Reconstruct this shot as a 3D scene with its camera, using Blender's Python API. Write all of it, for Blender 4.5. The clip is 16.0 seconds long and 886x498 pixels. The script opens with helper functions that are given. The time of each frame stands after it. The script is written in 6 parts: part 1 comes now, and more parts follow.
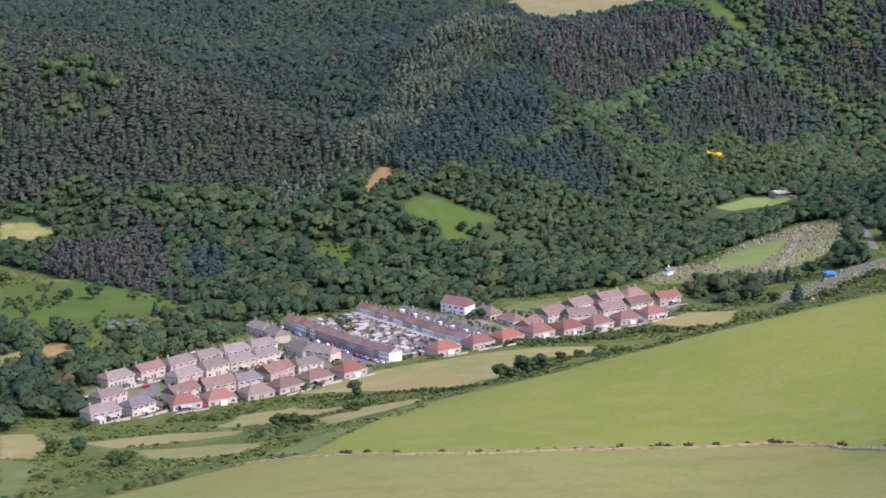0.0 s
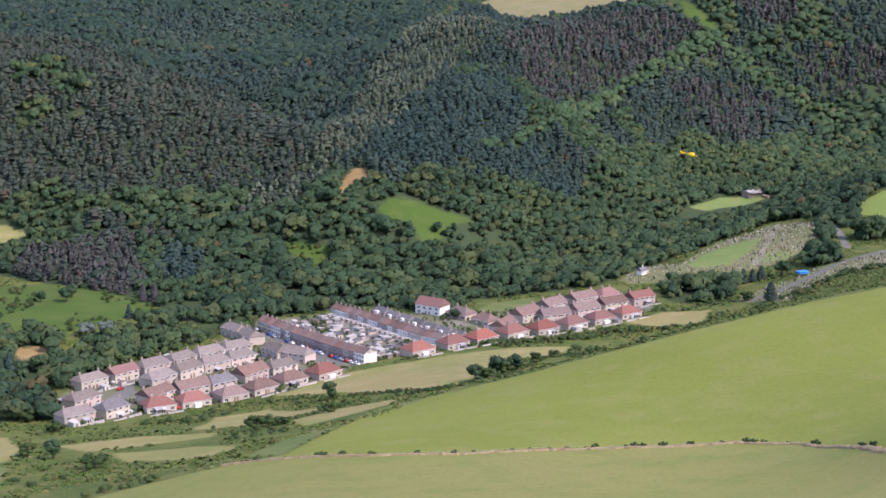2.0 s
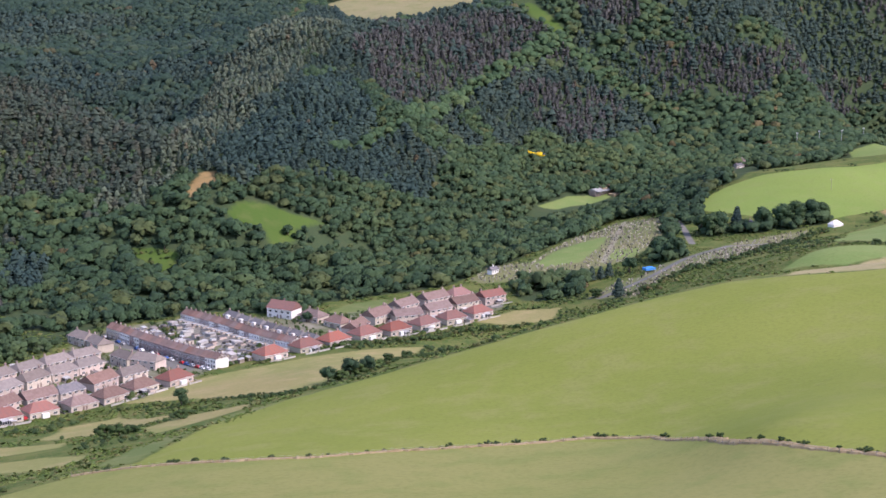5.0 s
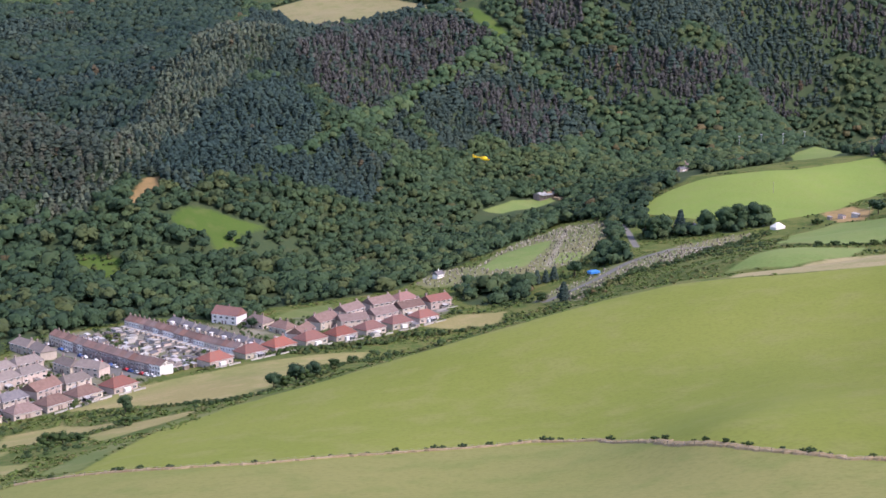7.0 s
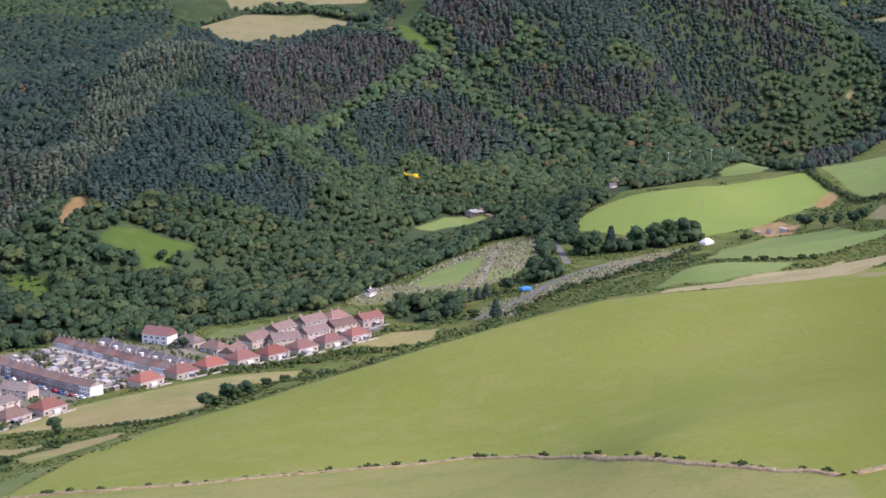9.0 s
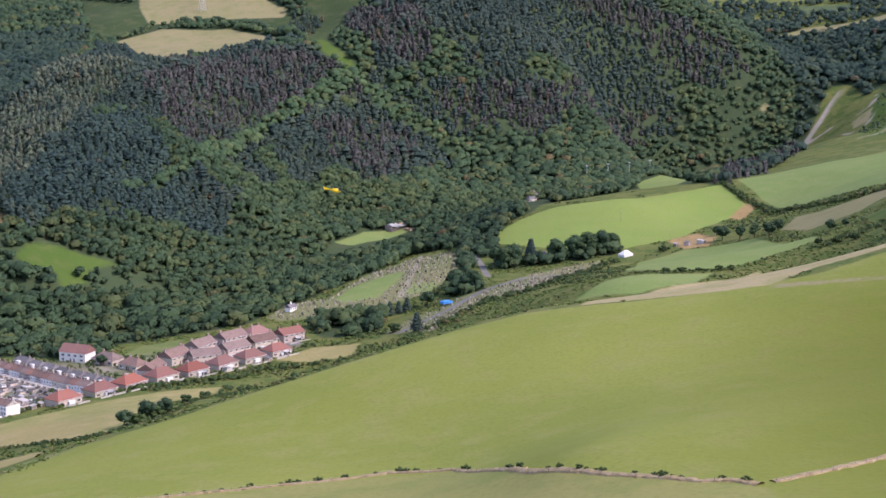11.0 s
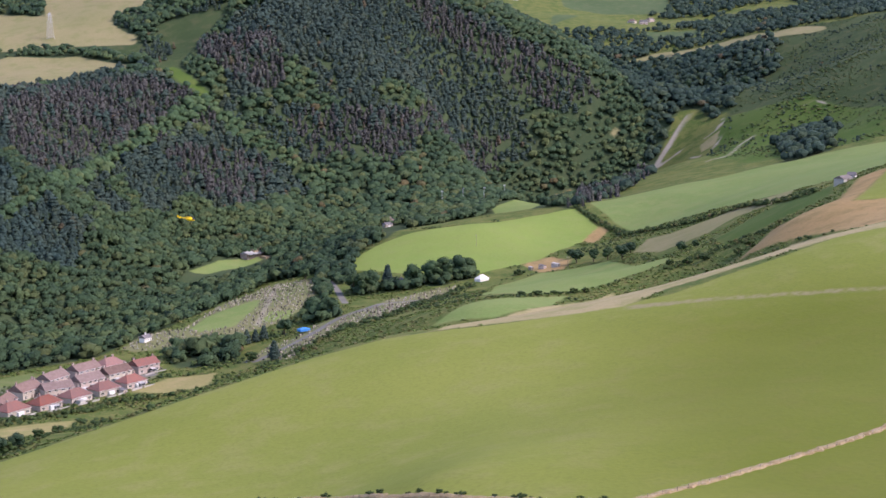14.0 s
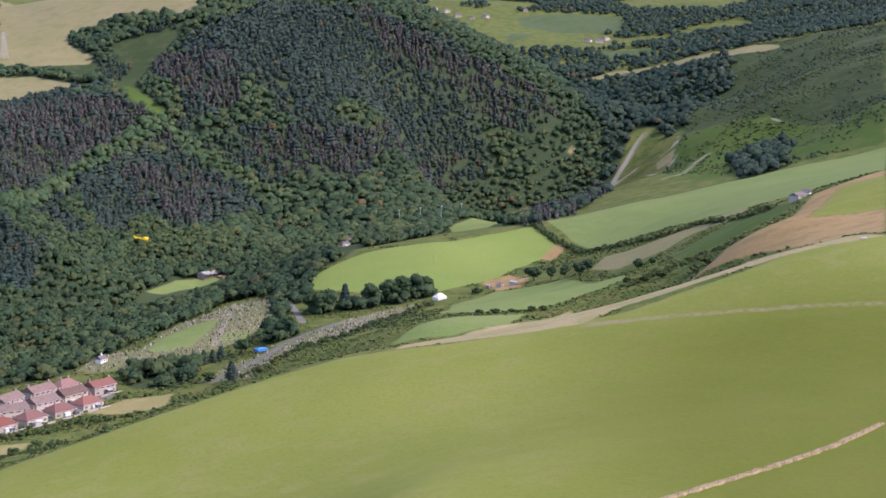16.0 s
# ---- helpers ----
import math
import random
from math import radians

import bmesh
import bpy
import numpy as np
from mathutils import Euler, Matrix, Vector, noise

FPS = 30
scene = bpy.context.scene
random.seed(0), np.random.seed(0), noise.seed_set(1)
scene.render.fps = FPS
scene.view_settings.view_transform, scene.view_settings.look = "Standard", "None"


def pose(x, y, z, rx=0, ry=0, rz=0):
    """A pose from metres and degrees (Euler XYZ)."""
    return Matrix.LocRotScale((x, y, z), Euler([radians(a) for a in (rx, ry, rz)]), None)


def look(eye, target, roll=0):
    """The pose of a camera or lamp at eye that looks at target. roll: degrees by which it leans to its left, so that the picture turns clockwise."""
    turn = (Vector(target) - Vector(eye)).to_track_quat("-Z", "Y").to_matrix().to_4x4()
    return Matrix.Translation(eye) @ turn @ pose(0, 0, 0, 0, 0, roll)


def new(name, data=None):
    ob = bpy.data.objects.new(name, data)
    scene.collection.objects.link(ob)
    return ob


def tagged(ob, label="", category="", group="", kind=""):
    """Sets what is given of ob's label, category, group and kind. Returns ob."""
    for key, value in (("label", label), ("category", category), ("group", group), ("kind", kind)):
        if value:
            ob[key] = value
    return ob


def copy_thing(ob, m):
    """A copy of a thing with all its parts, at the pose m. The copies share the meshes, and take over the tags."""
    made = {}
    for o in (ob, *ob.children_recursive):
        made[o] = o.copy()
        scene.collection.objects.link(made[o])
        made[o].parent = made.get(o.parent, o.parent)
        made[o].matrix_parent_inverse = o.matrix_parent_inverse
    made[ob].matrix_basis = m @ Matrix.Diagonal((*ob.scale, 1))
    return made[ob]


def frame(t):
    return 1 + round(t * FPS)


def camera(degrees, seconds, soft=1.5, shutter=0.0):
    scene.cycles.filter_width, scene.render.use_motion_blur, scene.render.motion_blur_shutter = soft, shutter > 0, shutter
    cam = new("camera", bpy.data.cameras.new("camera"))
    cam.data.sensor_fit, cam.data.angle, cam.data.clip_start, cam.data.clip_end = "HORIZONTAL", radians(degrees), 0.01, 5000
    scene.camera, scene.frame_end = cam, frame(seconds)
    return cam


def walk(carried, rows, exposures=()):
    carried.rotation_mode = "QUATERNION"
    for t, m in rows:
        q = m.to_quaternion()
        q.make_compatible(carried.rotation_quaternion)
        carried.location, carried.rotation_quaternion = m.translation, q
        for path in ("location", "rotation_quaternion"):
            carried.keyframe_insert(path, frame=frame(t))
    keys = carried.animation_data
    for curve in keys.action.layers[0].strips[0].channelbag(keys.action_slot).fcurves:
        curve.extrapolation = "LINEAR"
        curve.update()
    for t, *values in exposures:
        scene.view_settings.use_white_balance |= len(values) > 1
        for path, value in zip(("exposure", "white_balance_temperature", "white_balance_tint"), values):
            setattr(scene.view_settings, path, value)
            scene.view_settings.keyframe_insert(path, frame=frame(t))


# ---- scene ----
cam = camera(31.5, 16.0, soft=1.55)
EYE = 210.0
# seconds, yaw, pitch, roll of a levelled camera that turns where it is
ROWS = [
    (0.0, 0.0, -10.700, 0.0), (0.5, -0.266, -10.696, -0.06), (1.0, -0.515, -10.691, -0.06), (1.5, -0.736, -10.676, -0.08),
    (2.0, -0.950, -10.670, -0.07), (2.5, -2.449, -10.666, -0.05), (3.0, -3.913, -10.655, -0.05), (3.5, -5.241, -10.641, -0.02),
    (4.0, -5.719, -10.624, -0.03), (6.5, -7.993, -10.554, -0.007), (7.0, -8.504, -10.452, 0.0), (7.5, -9.026, -10.298, -0.02),
    (8.0, -9.633, -10.133, -0.02), (8.5, -10.310, -9.973, -0.03), (9.0, -11.027, -9.814, -0.005), (11.5, -14.811, -9.165, -0.002),
    (12.0, -15.711, -9.010, -0.02), (12.5, -16.604, -8.851, -0.04), (13.0, -17.503, -8.687, -0.03), (13.5, -18.386, -8.521, -0.03),
    (14.0, -19.262, -8.350, -0.05), (14.5, -20.130, -8.186, -0.05), (15.0, -20.853, -8.009, -0.06), (15.5, -20.850, -7.847, -0.10),
    (16.0, -20.826, -7.671, -0.15),
]
walk(cam, [(t, pose(0, 0, EYE, 90 + pitch, 0, yaw) @ pose(0, 0, 0, 0, 0, roll)) for t, yaw, pitch, roll in ROWS],
     [(0.0, 0.38, 6400, 28), (9.0, 0.35, 6450, 30), (16.0, 0.31, 6500, 31)])

# ---- light ----
SUN_AZIMUTH, SUN_HEIGHT = 124.0, 46.0  # degrees clockwise from the first view's direction, and above the horizon
world = bpy.data.worlds.new("sky")
scene.world = world
world.use_nodes = True
sky = world.node_tree.nodes.new("ShaderNodeTexSky")
sky.sky_type, sky.sun_disc = "NISHITA", False
sky.sun_elevation, sky.sun_rotation = radians(SUN_HEIGHT), radians(SUN_AZIMUTH)
sky.air_density, sky.dust_density = 1.0, 1.5
world.node_tree.links.new(sky.outputs[0], world.node_tree.nodes["Background"].inputs[0])
world.node_tree.nodes["Background"].inputs[1].default_value = 0.25
sun = new("sun", bpy.data.lights.new("sun", "SUN"))
sun.data.energy, sun.data.angle, sun.data.color = 2.7, radians(0.53), (1.0, 0.95, 0.86)
_a, _h = radians(SUN_AZIMUTH), radians(SUN_HEIGHT)
SUN_WAY = Vector((math.sin(_a) * math.cos(_h), math.cos(_a) * math.cos(_h), math.sin(_h)))
sun.matrix_world = look(SUN_WAY * 900 + Vector((0, 800, 0)), (0, 800, 0))


# ---- the lie of the land: spot heights (east, north, up) ----
PASTURE_SPUR = [
    (-125, 484, 38), (-28, 399, 70), (46, 382, 76), (107, 370, 81), (130, 378, 94), (178, 342, 97), (227, 305, 102), (-39, 468, 57),
    (36, 449, 65), (114, 425, 73), (249, 375, 99), (292, 394, 101), (-31, 569, 37), (21, 600, 42), (59, 597, 52), (104, 601, 63),
    (159, 620, 71), (190, 622, 77), (264, 616, 85), (339, 601, 102), (386, 584, 117), (430, 577, 124), (100, 520, 63), (195, 504, 81),
    (284, 482, 95), (342, 481, 108), (120, 695, 31), (136, 788, 1), (189, 736, 31), (69, 697, 23), (73, 741, 17), (81, 826, 1),
    (23, 655, 26), (26, 730, 15), (-6, 650, 26), (225, 737, 36), (181, 738, 27), (262, 692, 61), (308, 717, 54), (342, 723, 61),
    (393, 697, 74), (432, 766, 68), (396, 764, 55), (0, 0, 150), (0, 200, 118), (200, 150, 125), (-200, 250, 75), (-250, 0, 110),
    (400, 200, 125), (450, 420, 122),
]
VALLEY_FLOOR = [
    (-160, 589, 18), (-131, 657, 6), (-73, 686, 4), (-7, 775, 2), (153, 887, 1), (-208, 773, 0), (-232, 869, 7), (-132, 931, 0),
    (149, 1024, 1), (191, 951, 2), (246, 980, 8), (274, 1127, 10), (210, 1070, 4), (306, 1109, 10), (328, 1008, 17), (259, 976, 16),
    (262, 1345, 0), (425, 1407, 13), (666, 1683, 0), (760, 1719, 6), (400, 1057, 19), (344, 1202, 16), (-156, 702, -1), (-93, 748, -2),
    (-43, 806, -3), (11, 849, -3), (69, 865, -2), (147, 962, -2), (5, 927, -3), (-90, 919, -3), (-148, 827, -2), (-127, 748, -2),
    (-33, 869, -3),
]
EAST_FARMLAND = [
    (398, 1269, 27), (460, 1216, 35), (562, 1282, 40), (410, 1107, 21), (458, 1088, 23), (535, 1174, 27), (569, 1191, 33), (620, 1311, 42),
    (781, 1281, 76), (924, 1245, 106), (614, 1089, 68), (539, 818, 109), (488, 941, 50), (395, 875, 53), (288, 778, 59), (443, 725, 100),
    (536, 784, 116), (553, 748, 125), (514, 950, 62), (461, 726, 109), (492, 693, 115),
]
WOODED_HILLS = [
    (-297, 1080, 9), (-181, 1024, 8), (-83, 1017, 2), (6, 1030, -5), (107, 1095, -10), (186, 1226, -12), (-316, 1158, 43), (-320, 1229, 86),
    (-327, 1300, 128), (-222, 1281, 104), (-125, 1224, 71), (-95, 1176, 44), (-144, 1121, 31), (-42, 1109, 45), (-54, 1199, 67), (-21, 1350, 94),
    (48, 1559, 139), (103, 1637, 131), (26, 1090, 16), (53, 1269, 64), (114, 1476, 100), (236, 1673, 143), (-77, 1498, 88), (-26, 1640, 124),
    (-93, 1327, 48), (-283, 1310, 125), (-174, 1258, 90), (-83, 1398, 60), (-297, 1725, 138), (-141, 1694, 115), (150, 1311, 45), (322, 1588, 87),
    (405, 1569, 43), (245, 1358, 5), (376, 1514, 27), (626, 1688, 25), (742, 1728, 24), (-363, 1404, 100), (-290, 1390, 88), (-241, 1389, 72),
    (-189, 1367, 56), (-135, 1323, 39), (-331, 1586, 122), (-207, 1587, 99),
]
UPPER_VALLEY = [
    (216, 1837, 171), (256, 2034, 244), (323, 1822, 183), (384, 1861, 228), (615, 1903, 254), (712, 1837, 185), (811, 1784, 115), (583, 1682, 104),
    (411, 1649, 121), (820, 1769, 59), (793, 1560, 45), (1084, 2028, 72), (1115, 2237, 91), (1261, 2159, 171), (931, 1656, 80), (1097, 1672, 151),
    (1325, 1880, 190), (962, 1462, 91), (1008, 1369, 143), (1461, 2150, 214), (1372, 2780, 205), (1143, 2665, 186), (1192, 3077, 264), (1603, 3111, 278),
    (1899, 2699, 277), (1082, 3118, 264),
]
OUTER_HILLS = [
    (-900, 300, 40), (-700, 800, 20), (-800, 1300, 90), (-700, 1900, 170), (-300, 2300, 200), (300, 2500, 250), (-1500, 3000, 240), (500, 3600, 290), (1500, 4200, 330), (3000, 3500, 330), (2600, 2200, 260), (2200, 1300, 220), (1500, 900, 200), (1000, 400, 170), (800, -200, 150), (-600, -500, 110), (3000, 0, 200), (-1500, -300, 120), (900, 2500, 120), (700, 2200, 215), (2200, 4600, 340),
]


def spread(points):
    """A thin-plate surface through spot heights."""
    p = np.array(points, float)
    q = p[:, :2] / 1000.0
    d2 = ((q[:, None] - q[None]) ** 2).sum(-1)
    k = 0.5 * d2 * np.log(d2 + 1e-9) + np.eye(len(q)) * 0.0006
    a = np.zeros((len(q) + 3, len(q) + 3))
    a[:len(q), :len(q)] = k
    a[:len(q), len(q)] = a[len(q), :len(q)] = 1
    a[:len(q), len(q) + 1:], a[len(q) + 1:, :len(q)] = q, q.T
    w = np.linalg.solve(a, np.r_[p[:, 2], 0, 0, 0])
    return q, w


SPOT_XY, SPOT_W = spread(PASTURE_SPUR + VALLEY_FLOOR + EAST_FARMLAND + WOODED_HILLS + UPPER_VALLEY + OUTER_HILLS)
LATTICE = np.random.RandomState(7).rand(256, 256)


def value_noise(x, y):
    xi, yi = np.floor(x).astype(int), np.floor(y).astype(int)
    fx, fy = x - xi, y - yi
    fx, fy = fx * fx * (3 - 2 * fx), fy * fy * (3 - 2 * fy)
    g = lambda i, j: LATTICE[i & 255, j & 255]
    top = g(xi, yi) * (1 - fx) + g(xi + 1, yi) * fx
    low = g(xi, yi + 1) * (1 - fx) + g(xi + 1, yi + 1) * fx
    return top * (1 - fy) + low * fy - 0.5


def fractal(x, y, size, octaves=4):
    x, y = np.asarray(x, float), np.asarray(y, float)
    total, gain = 0.0, 1.0
    for i in range(octaves):
        total = total + gain * value_noise(x / size + 17.3 * i, y / size + 5.1 * i)
        size, gain = size * 0.5, gain * 0.5
    return total


def height(x, y):
    """Height of the bare ground at arrays of east and north."""
    x, y = np.atleast_1d(np.asarray(x, float)), np.atleast_1d(np.asarray(y, float))
    z = np.empty(x.shape)
    flat = z.ravel()
    xs, ys = x.ravel() / 1000.0, y.ravel() / 1000.0
    for i in range(0, len(xs), 20000):
        qx, qy = xs[i:i + 20000], ys[i:i + 20000]
        d2 = (qx[:, None] - SPOT_XY[None, :, 0]) ** 2 + (qy[:, None] - SPOT_XY[None, :, 1]) ** 2
        flat[i:i + 20000] = (0.5 * d2 * np.log(d2 + 1e-9)) @ SPOT_W[:-3] + SPOT_W[-3] + SPOT_W[-2] * qx + SPOT_W[-1] * qy
    z = flat.reshape(x.shape)
    rough = np.clip((y - 0.15 * x - 960) / 300, 0, 1)
    return z + fractal(x, y, 160) * (0.8 + 9 * rough) + fractal(x, y, 40, 2) * 0.5


def height_at(x, y):
    return float(height([x], [y])[0])

# ---- materials ----


def material(name, rough=0.9, spec=0.2):
    m = bpy.data.materials.new(name)
    m.use_nodes = True
    b = m.node_tree.nodes["Principled BSDF"]
    b.inputs["Roughness"].default_value = rough
    b.inputs["Specular IOR Level"].default_value = spec
    return m, m.node_tree, b


def nd(tree, kind, **inputs):
    n = tree.nodes.new(kind)
    for key, value in inputs.items():
        n.inputs[key.replace("_", " ")].default_value = value
    return n


def noise_of(tree, scale, detail=4.0, vector=None, rough=0.55):
    n = nd(tree, "ShaderNodeTexNoise", Scale=scale, Detail=detail, Roughness=rough)
    if vector is None:
        vector = nd(tree, "ShaderNodeTexCoord").outputs["Object"]
    tree.links.new(vector, n.inputs["Vector"])
    return n.outputs["Fac"]


def math_of(tree, op, a, b=None, clamp=False):
    n = tree.nodes.new("ShaderNodeMath")
    n.operation, n.use_clamp = op, clamp
    for i, v in enumerate((a, b)):
        if v is None:
            continue
        if isinstance(v, (int, float)):
            n.inputs[i].default_value = v
        else:
            tree.links.new(v, n.inputs[i])
    return n.outputs[0]


def mix_of(tree, fac, a, b, blend="MIX"):
    n = tree.nodes.new("ShaderNodeMix")
    n.data_type, n.blend_type = "RGBA", blend
    for socket, v in ((n.inputs[0], fac), (n.inputs[6], a), (n.inputs[7], b)):
        if isinstance(v, (int, float)):
            socket.default_value = v
        elif isinstance(v, tuple):
            socket.default_value = (*v, 1)
        else:
            tree.links.new(v, socket)
    return n.outputs[2]


def ramp_of(tree, fac, low, high):
    n = tree.nodes.new("ShaderNodeMapRange")
    n.interpolation_type = "SMOOTHSTEP"
    tree.links.new(fac, n.inputs[0])
    n.inputs[1].default_value, n.inputs[2].default_value = low, high
    return n.outputs[0]


def bump_of(tree, bsdf, height_socket, strength=0.5, distance=0.1):
    n = nd(tree, "ShaderNodeBump", Strength=strength, Distance=distance)
    tree.links.new(height_socket, n.inputs["Height"])
    tree.links.new(n.outputs[0], bsdf.inputs["Normal"])


def mottled(name, one, two, scale=1.0, rough=0.85, spec=0.2, third=None, fine=9.0, random_by="", spread_by=0.0, relief=0.0):
    """Two or three colours mixed by noise at two scales, each object or island a little its own shade."""
    m, tree, b = material(name, rough, spec)
    colour = mix_of(tree, ramp_of(tree, noise_of(tree, scale), 0.35, 0.65), one, two)
    if third:
        colour = mix_of(tree, ramp_of(tree, noise_of(tree, scale * fine), 0.5, 0.72), colour, third)
    if random_by:
        r = tree.nodes.new("ShaderNodeObjectInfo").outputs["Random"] if random_by == "object" else tree.nodes.new("ShaderNodeNewGeometry").outputs["Random Per Island"]
        hsv = tree.nodes.new("ShaderNodeHueSaturation")
        tree.links.new(math_of(tree, "ADD", math_of(tree, "MULTIPLY", r, 2 * spread_by), 1 - spread_by), hsv.inputs["Value"])
        r2 = math_of(tree, "FRACT", math_of(tree, "MULTIPLY", r, 37.7))
        tree.links.new(math_of(tree, "ADD", math_of(tree, "MULTIPLY", r2, 0.06 * (spread_by > 0)), 0.47), hsv.inputs["Hue"])
        tree.links.new(colour, hsv.inputs["Color"])
        colour = hsv.outputs[0]
    tree.links.new(colour, b.inputs["Base Color"])
    if relief:
        bump_of(tree, b, noise_of(tree, scale * fine), 0.6, relief)
    return m


def ground_material():
    """Rough hill grass and bracken, with the fields laid over it by their distance from the field edge."""
    m, tree, b = material("hill_ground", 0.95, 0.1)
    big, mid, small, tuft = noise_of(tree, 0.012, 5), noise_of(tree, 0.07, 6), noise_of(tree, 0.6, 5), noise_of(tree, 0.22, 3)
    edge = math_of(tree, "MULTIPLY", math_of(tree, "SUBTRACT", noise_of(tree, 0.25, 4), 0.5), 7.0)
    colour = mix_of(tree, ramp_of(tree, mid, 0.38, 0.62), (0.066, 0.108, 0.024), (0.125, 0.145, 0.040))
    colour = mix_of(tree, ramp_of(tree, small, 0.5, 0.75), colour, (0.20, 0.165, 0.072))

    def over(name, one, two, three, soft=1.2, wobble=1.0):
        a = tree.nodes.new("ShaderNodeAttribute")
        a.attribute_name = name
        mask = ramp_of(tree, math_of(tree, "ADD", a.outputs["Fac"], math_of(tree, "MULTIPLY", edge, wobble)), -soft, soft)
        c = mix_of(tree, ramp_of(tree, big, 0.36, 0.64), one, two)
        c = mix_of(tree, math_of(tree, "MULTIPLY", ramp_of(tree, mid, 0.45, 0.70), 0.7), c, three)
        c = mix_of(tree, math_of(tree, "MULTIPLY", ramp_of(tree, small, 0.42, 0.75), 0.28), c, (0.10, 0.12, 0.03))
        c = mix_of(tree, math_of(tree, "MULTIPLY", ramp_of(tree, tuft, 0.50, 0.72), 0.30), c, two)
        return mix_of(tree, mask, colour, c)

    for row in COVER_LOOK:
        colour = over(*row)
    tree.links.new(colour, b.inputs["Base Color"])
    bump_of(tree, b, math_of(tree, "ADD", small, mid), 0.5, 0.25)
    return m


COVER_LOOK = [
    ("wood", (0.036, 0.060, 0.030), (0.046, 0.072, 0.034), (0.058, 0.074, 0.038), 3.0, 1.0),
    ("moor", (0.034, 0.060, 0.024), (0.052, 0.080, 0.032), (0.085, 0.094, 0.044), 6.0, 3.0),
    ("green", (0.055, 0.105, 0.020), (0.072, 0.120, 0.026), (0.100, 0.125, 0.038), 3.0, 1.2),
    ("hay", (0.29, 0.250, 0.105), (0.225, 0.230, 0.080), (0.35, 0.285, 0.140), 2.0, 0.9),
    # far fields: cloud shadow is painted in as darker grass
    ("shaded_farfield", (0.062, 0.102, 0.044), (0.075, 0.115, 0.052), (0.110, 0.128, 0.066), 3.0, 0.5),
    ("pasture", (0.180, 0.214, 0.042), (0.206, 0.234, 0.050), (0.226, 0.236, 0.072), 1.5, 0.5),
    # east side of the near pasture: darker, with a very broad soft edge
    ("east_darker", (0.122, 0.150, 0.021), (0.138, 0.162, 0.026), (0.146, 0.158, 0.032), 45.0, 2.0),
    ("nearside", (0.208, 0.222, 0.066), (0.235, 0.232, 0.078), (0.175, 0.205, 0.058), 1.5, 0.3),
    ("lime", (0.175, 0.255, 0.058), (0.195, 0.265, 0.063), (0.205, 0.255, 0.073), 1.5, 0.5),
    ("rough", (0.15, 0.18, 0.060), (0.12, 0.16, 0.052), (0.19, 0.195, 0.085), 1.5, 0.6),
    ("garden", (0.09, 0.125, 0.045), (0.17, 0.165, 0.11), (0.28, 0.255, 0.21), 2.0, 0.8),
    ("grave", (0.135, 0.165, 0.062), (0.175, 0.18, 0.080), (0.20, 0.185, 0.105), 1.5, 0.4),
    ("lawn", (0.15, 0.22, 0.065), (0.175, 0.235, 0.075), (0.20, 0.235, 0.085), 1.5, 0.4),
    ("dry", (0.255, 0.225, 0.118), (0.225, 0.210, 0.100), (0.180, 0.190, 0.075), 2.0, 0.8),
    ("rim", (0.35, 0.295, 0.160), (0.31, 0.27, 0.135), (0.24, 0.235, 0.095), 2.0, 0.8),
    ("bare", (0.30, 0.200, 0.088), (0.35, 0.245, 0.115), (0.21, 0.160, 0.066), 2.5, 1.2),
    ("track", (0.31, 0.28, 0.225), (0.36, 0.33, 0.27), (0.27, 0.23, 0.155), 2.0, 0.3),
    ("road", (0.16, 0.158, 0.150), (0.20, 0.19, 0.178), (0.14, 0.138, 0.130), 0.7, 0.1),
]

# ---- fields, in plan (east, north) ----
PASTURE_NEAR = [(-100, 446), (-63, 459), (-56, 472), (-42, 473), (-35, 512), (-20, 563), (1, 584), (21, 589), (59, 595), (103, 597), (156, 609), (173, 605), (185, 607), (228, 588), (254, 580), (270, 571), (296, 566), (322, 571), (349, 570), (380, 575), (419, 565), (700, 420), (600, -400), (-400, -400), (-330, 200)]
HAY_MEADOW = [(-71, 734), (-55, 763), (-25, 785), (23, 809), (54, 821), (84, 825), (72, 791), (31, 713), (19, 663), (-6, 666), (-39, 718)]
HAY_STRIP = [(-97, 640), (-92, 692), (-69, 701), (-34, 636), (-52, 623), (-73, 618)]
HAY_CORNER = [(-190, 646), (-176, 649), (-159, 606), (-155, 569), (-169, 575)]
HAY_BANK = [(-147, 611), (-113, 625), (-80, 605), (-80, 585), (-108, 585), (-127, 582)]
LOW_FIELD = [(-169, 575), (-152, 558), (-142, 510), (-140, 487), (-145, 490)]
PADDOCK = [(121, 894), (147, 915), (174, 902), (163, 873), (141, 874)]
ROUGH_SLOPE = [(-56, 488), (-45, 536), (-28, 555), (14, 590), (21, 585), (-18, 581), (-36, 522), (-43, 475)]
VILLAGE = [(-176, 731), (-168, 772), (-146, 797), (-109, 854), (-110, 879), (-91, 903), (-49, 931), (-5, 925), (33, 930), (76, 958), (114, 984), (152, 972), (140, 924), (107, 892), (56, 854), (-1, 823), (-28, 802), (-62, 739), (-98, 723), (-150, 686)]
CEMETERY_LAWN = [(182, 1043), (200, 1076), (228, 1115), (250, 1127), (239, 1088), (211, 1030), (187, 1027)]
CEMETERY_LAWN_EAST = [(240, 1062), (260, 1055), (250, 1029), (229, 1026)]
CEMETERY_UPPER = [(132, 1012), (153, 1052), (184, 1056), (226, 1146), (276, 1212), (292, 1202), (308, 1190), (292, 1120), (268, 1063), (250, 1029), (239, 1017), (213, 1006), (184, 1010), (162, 994), (141, 998)]
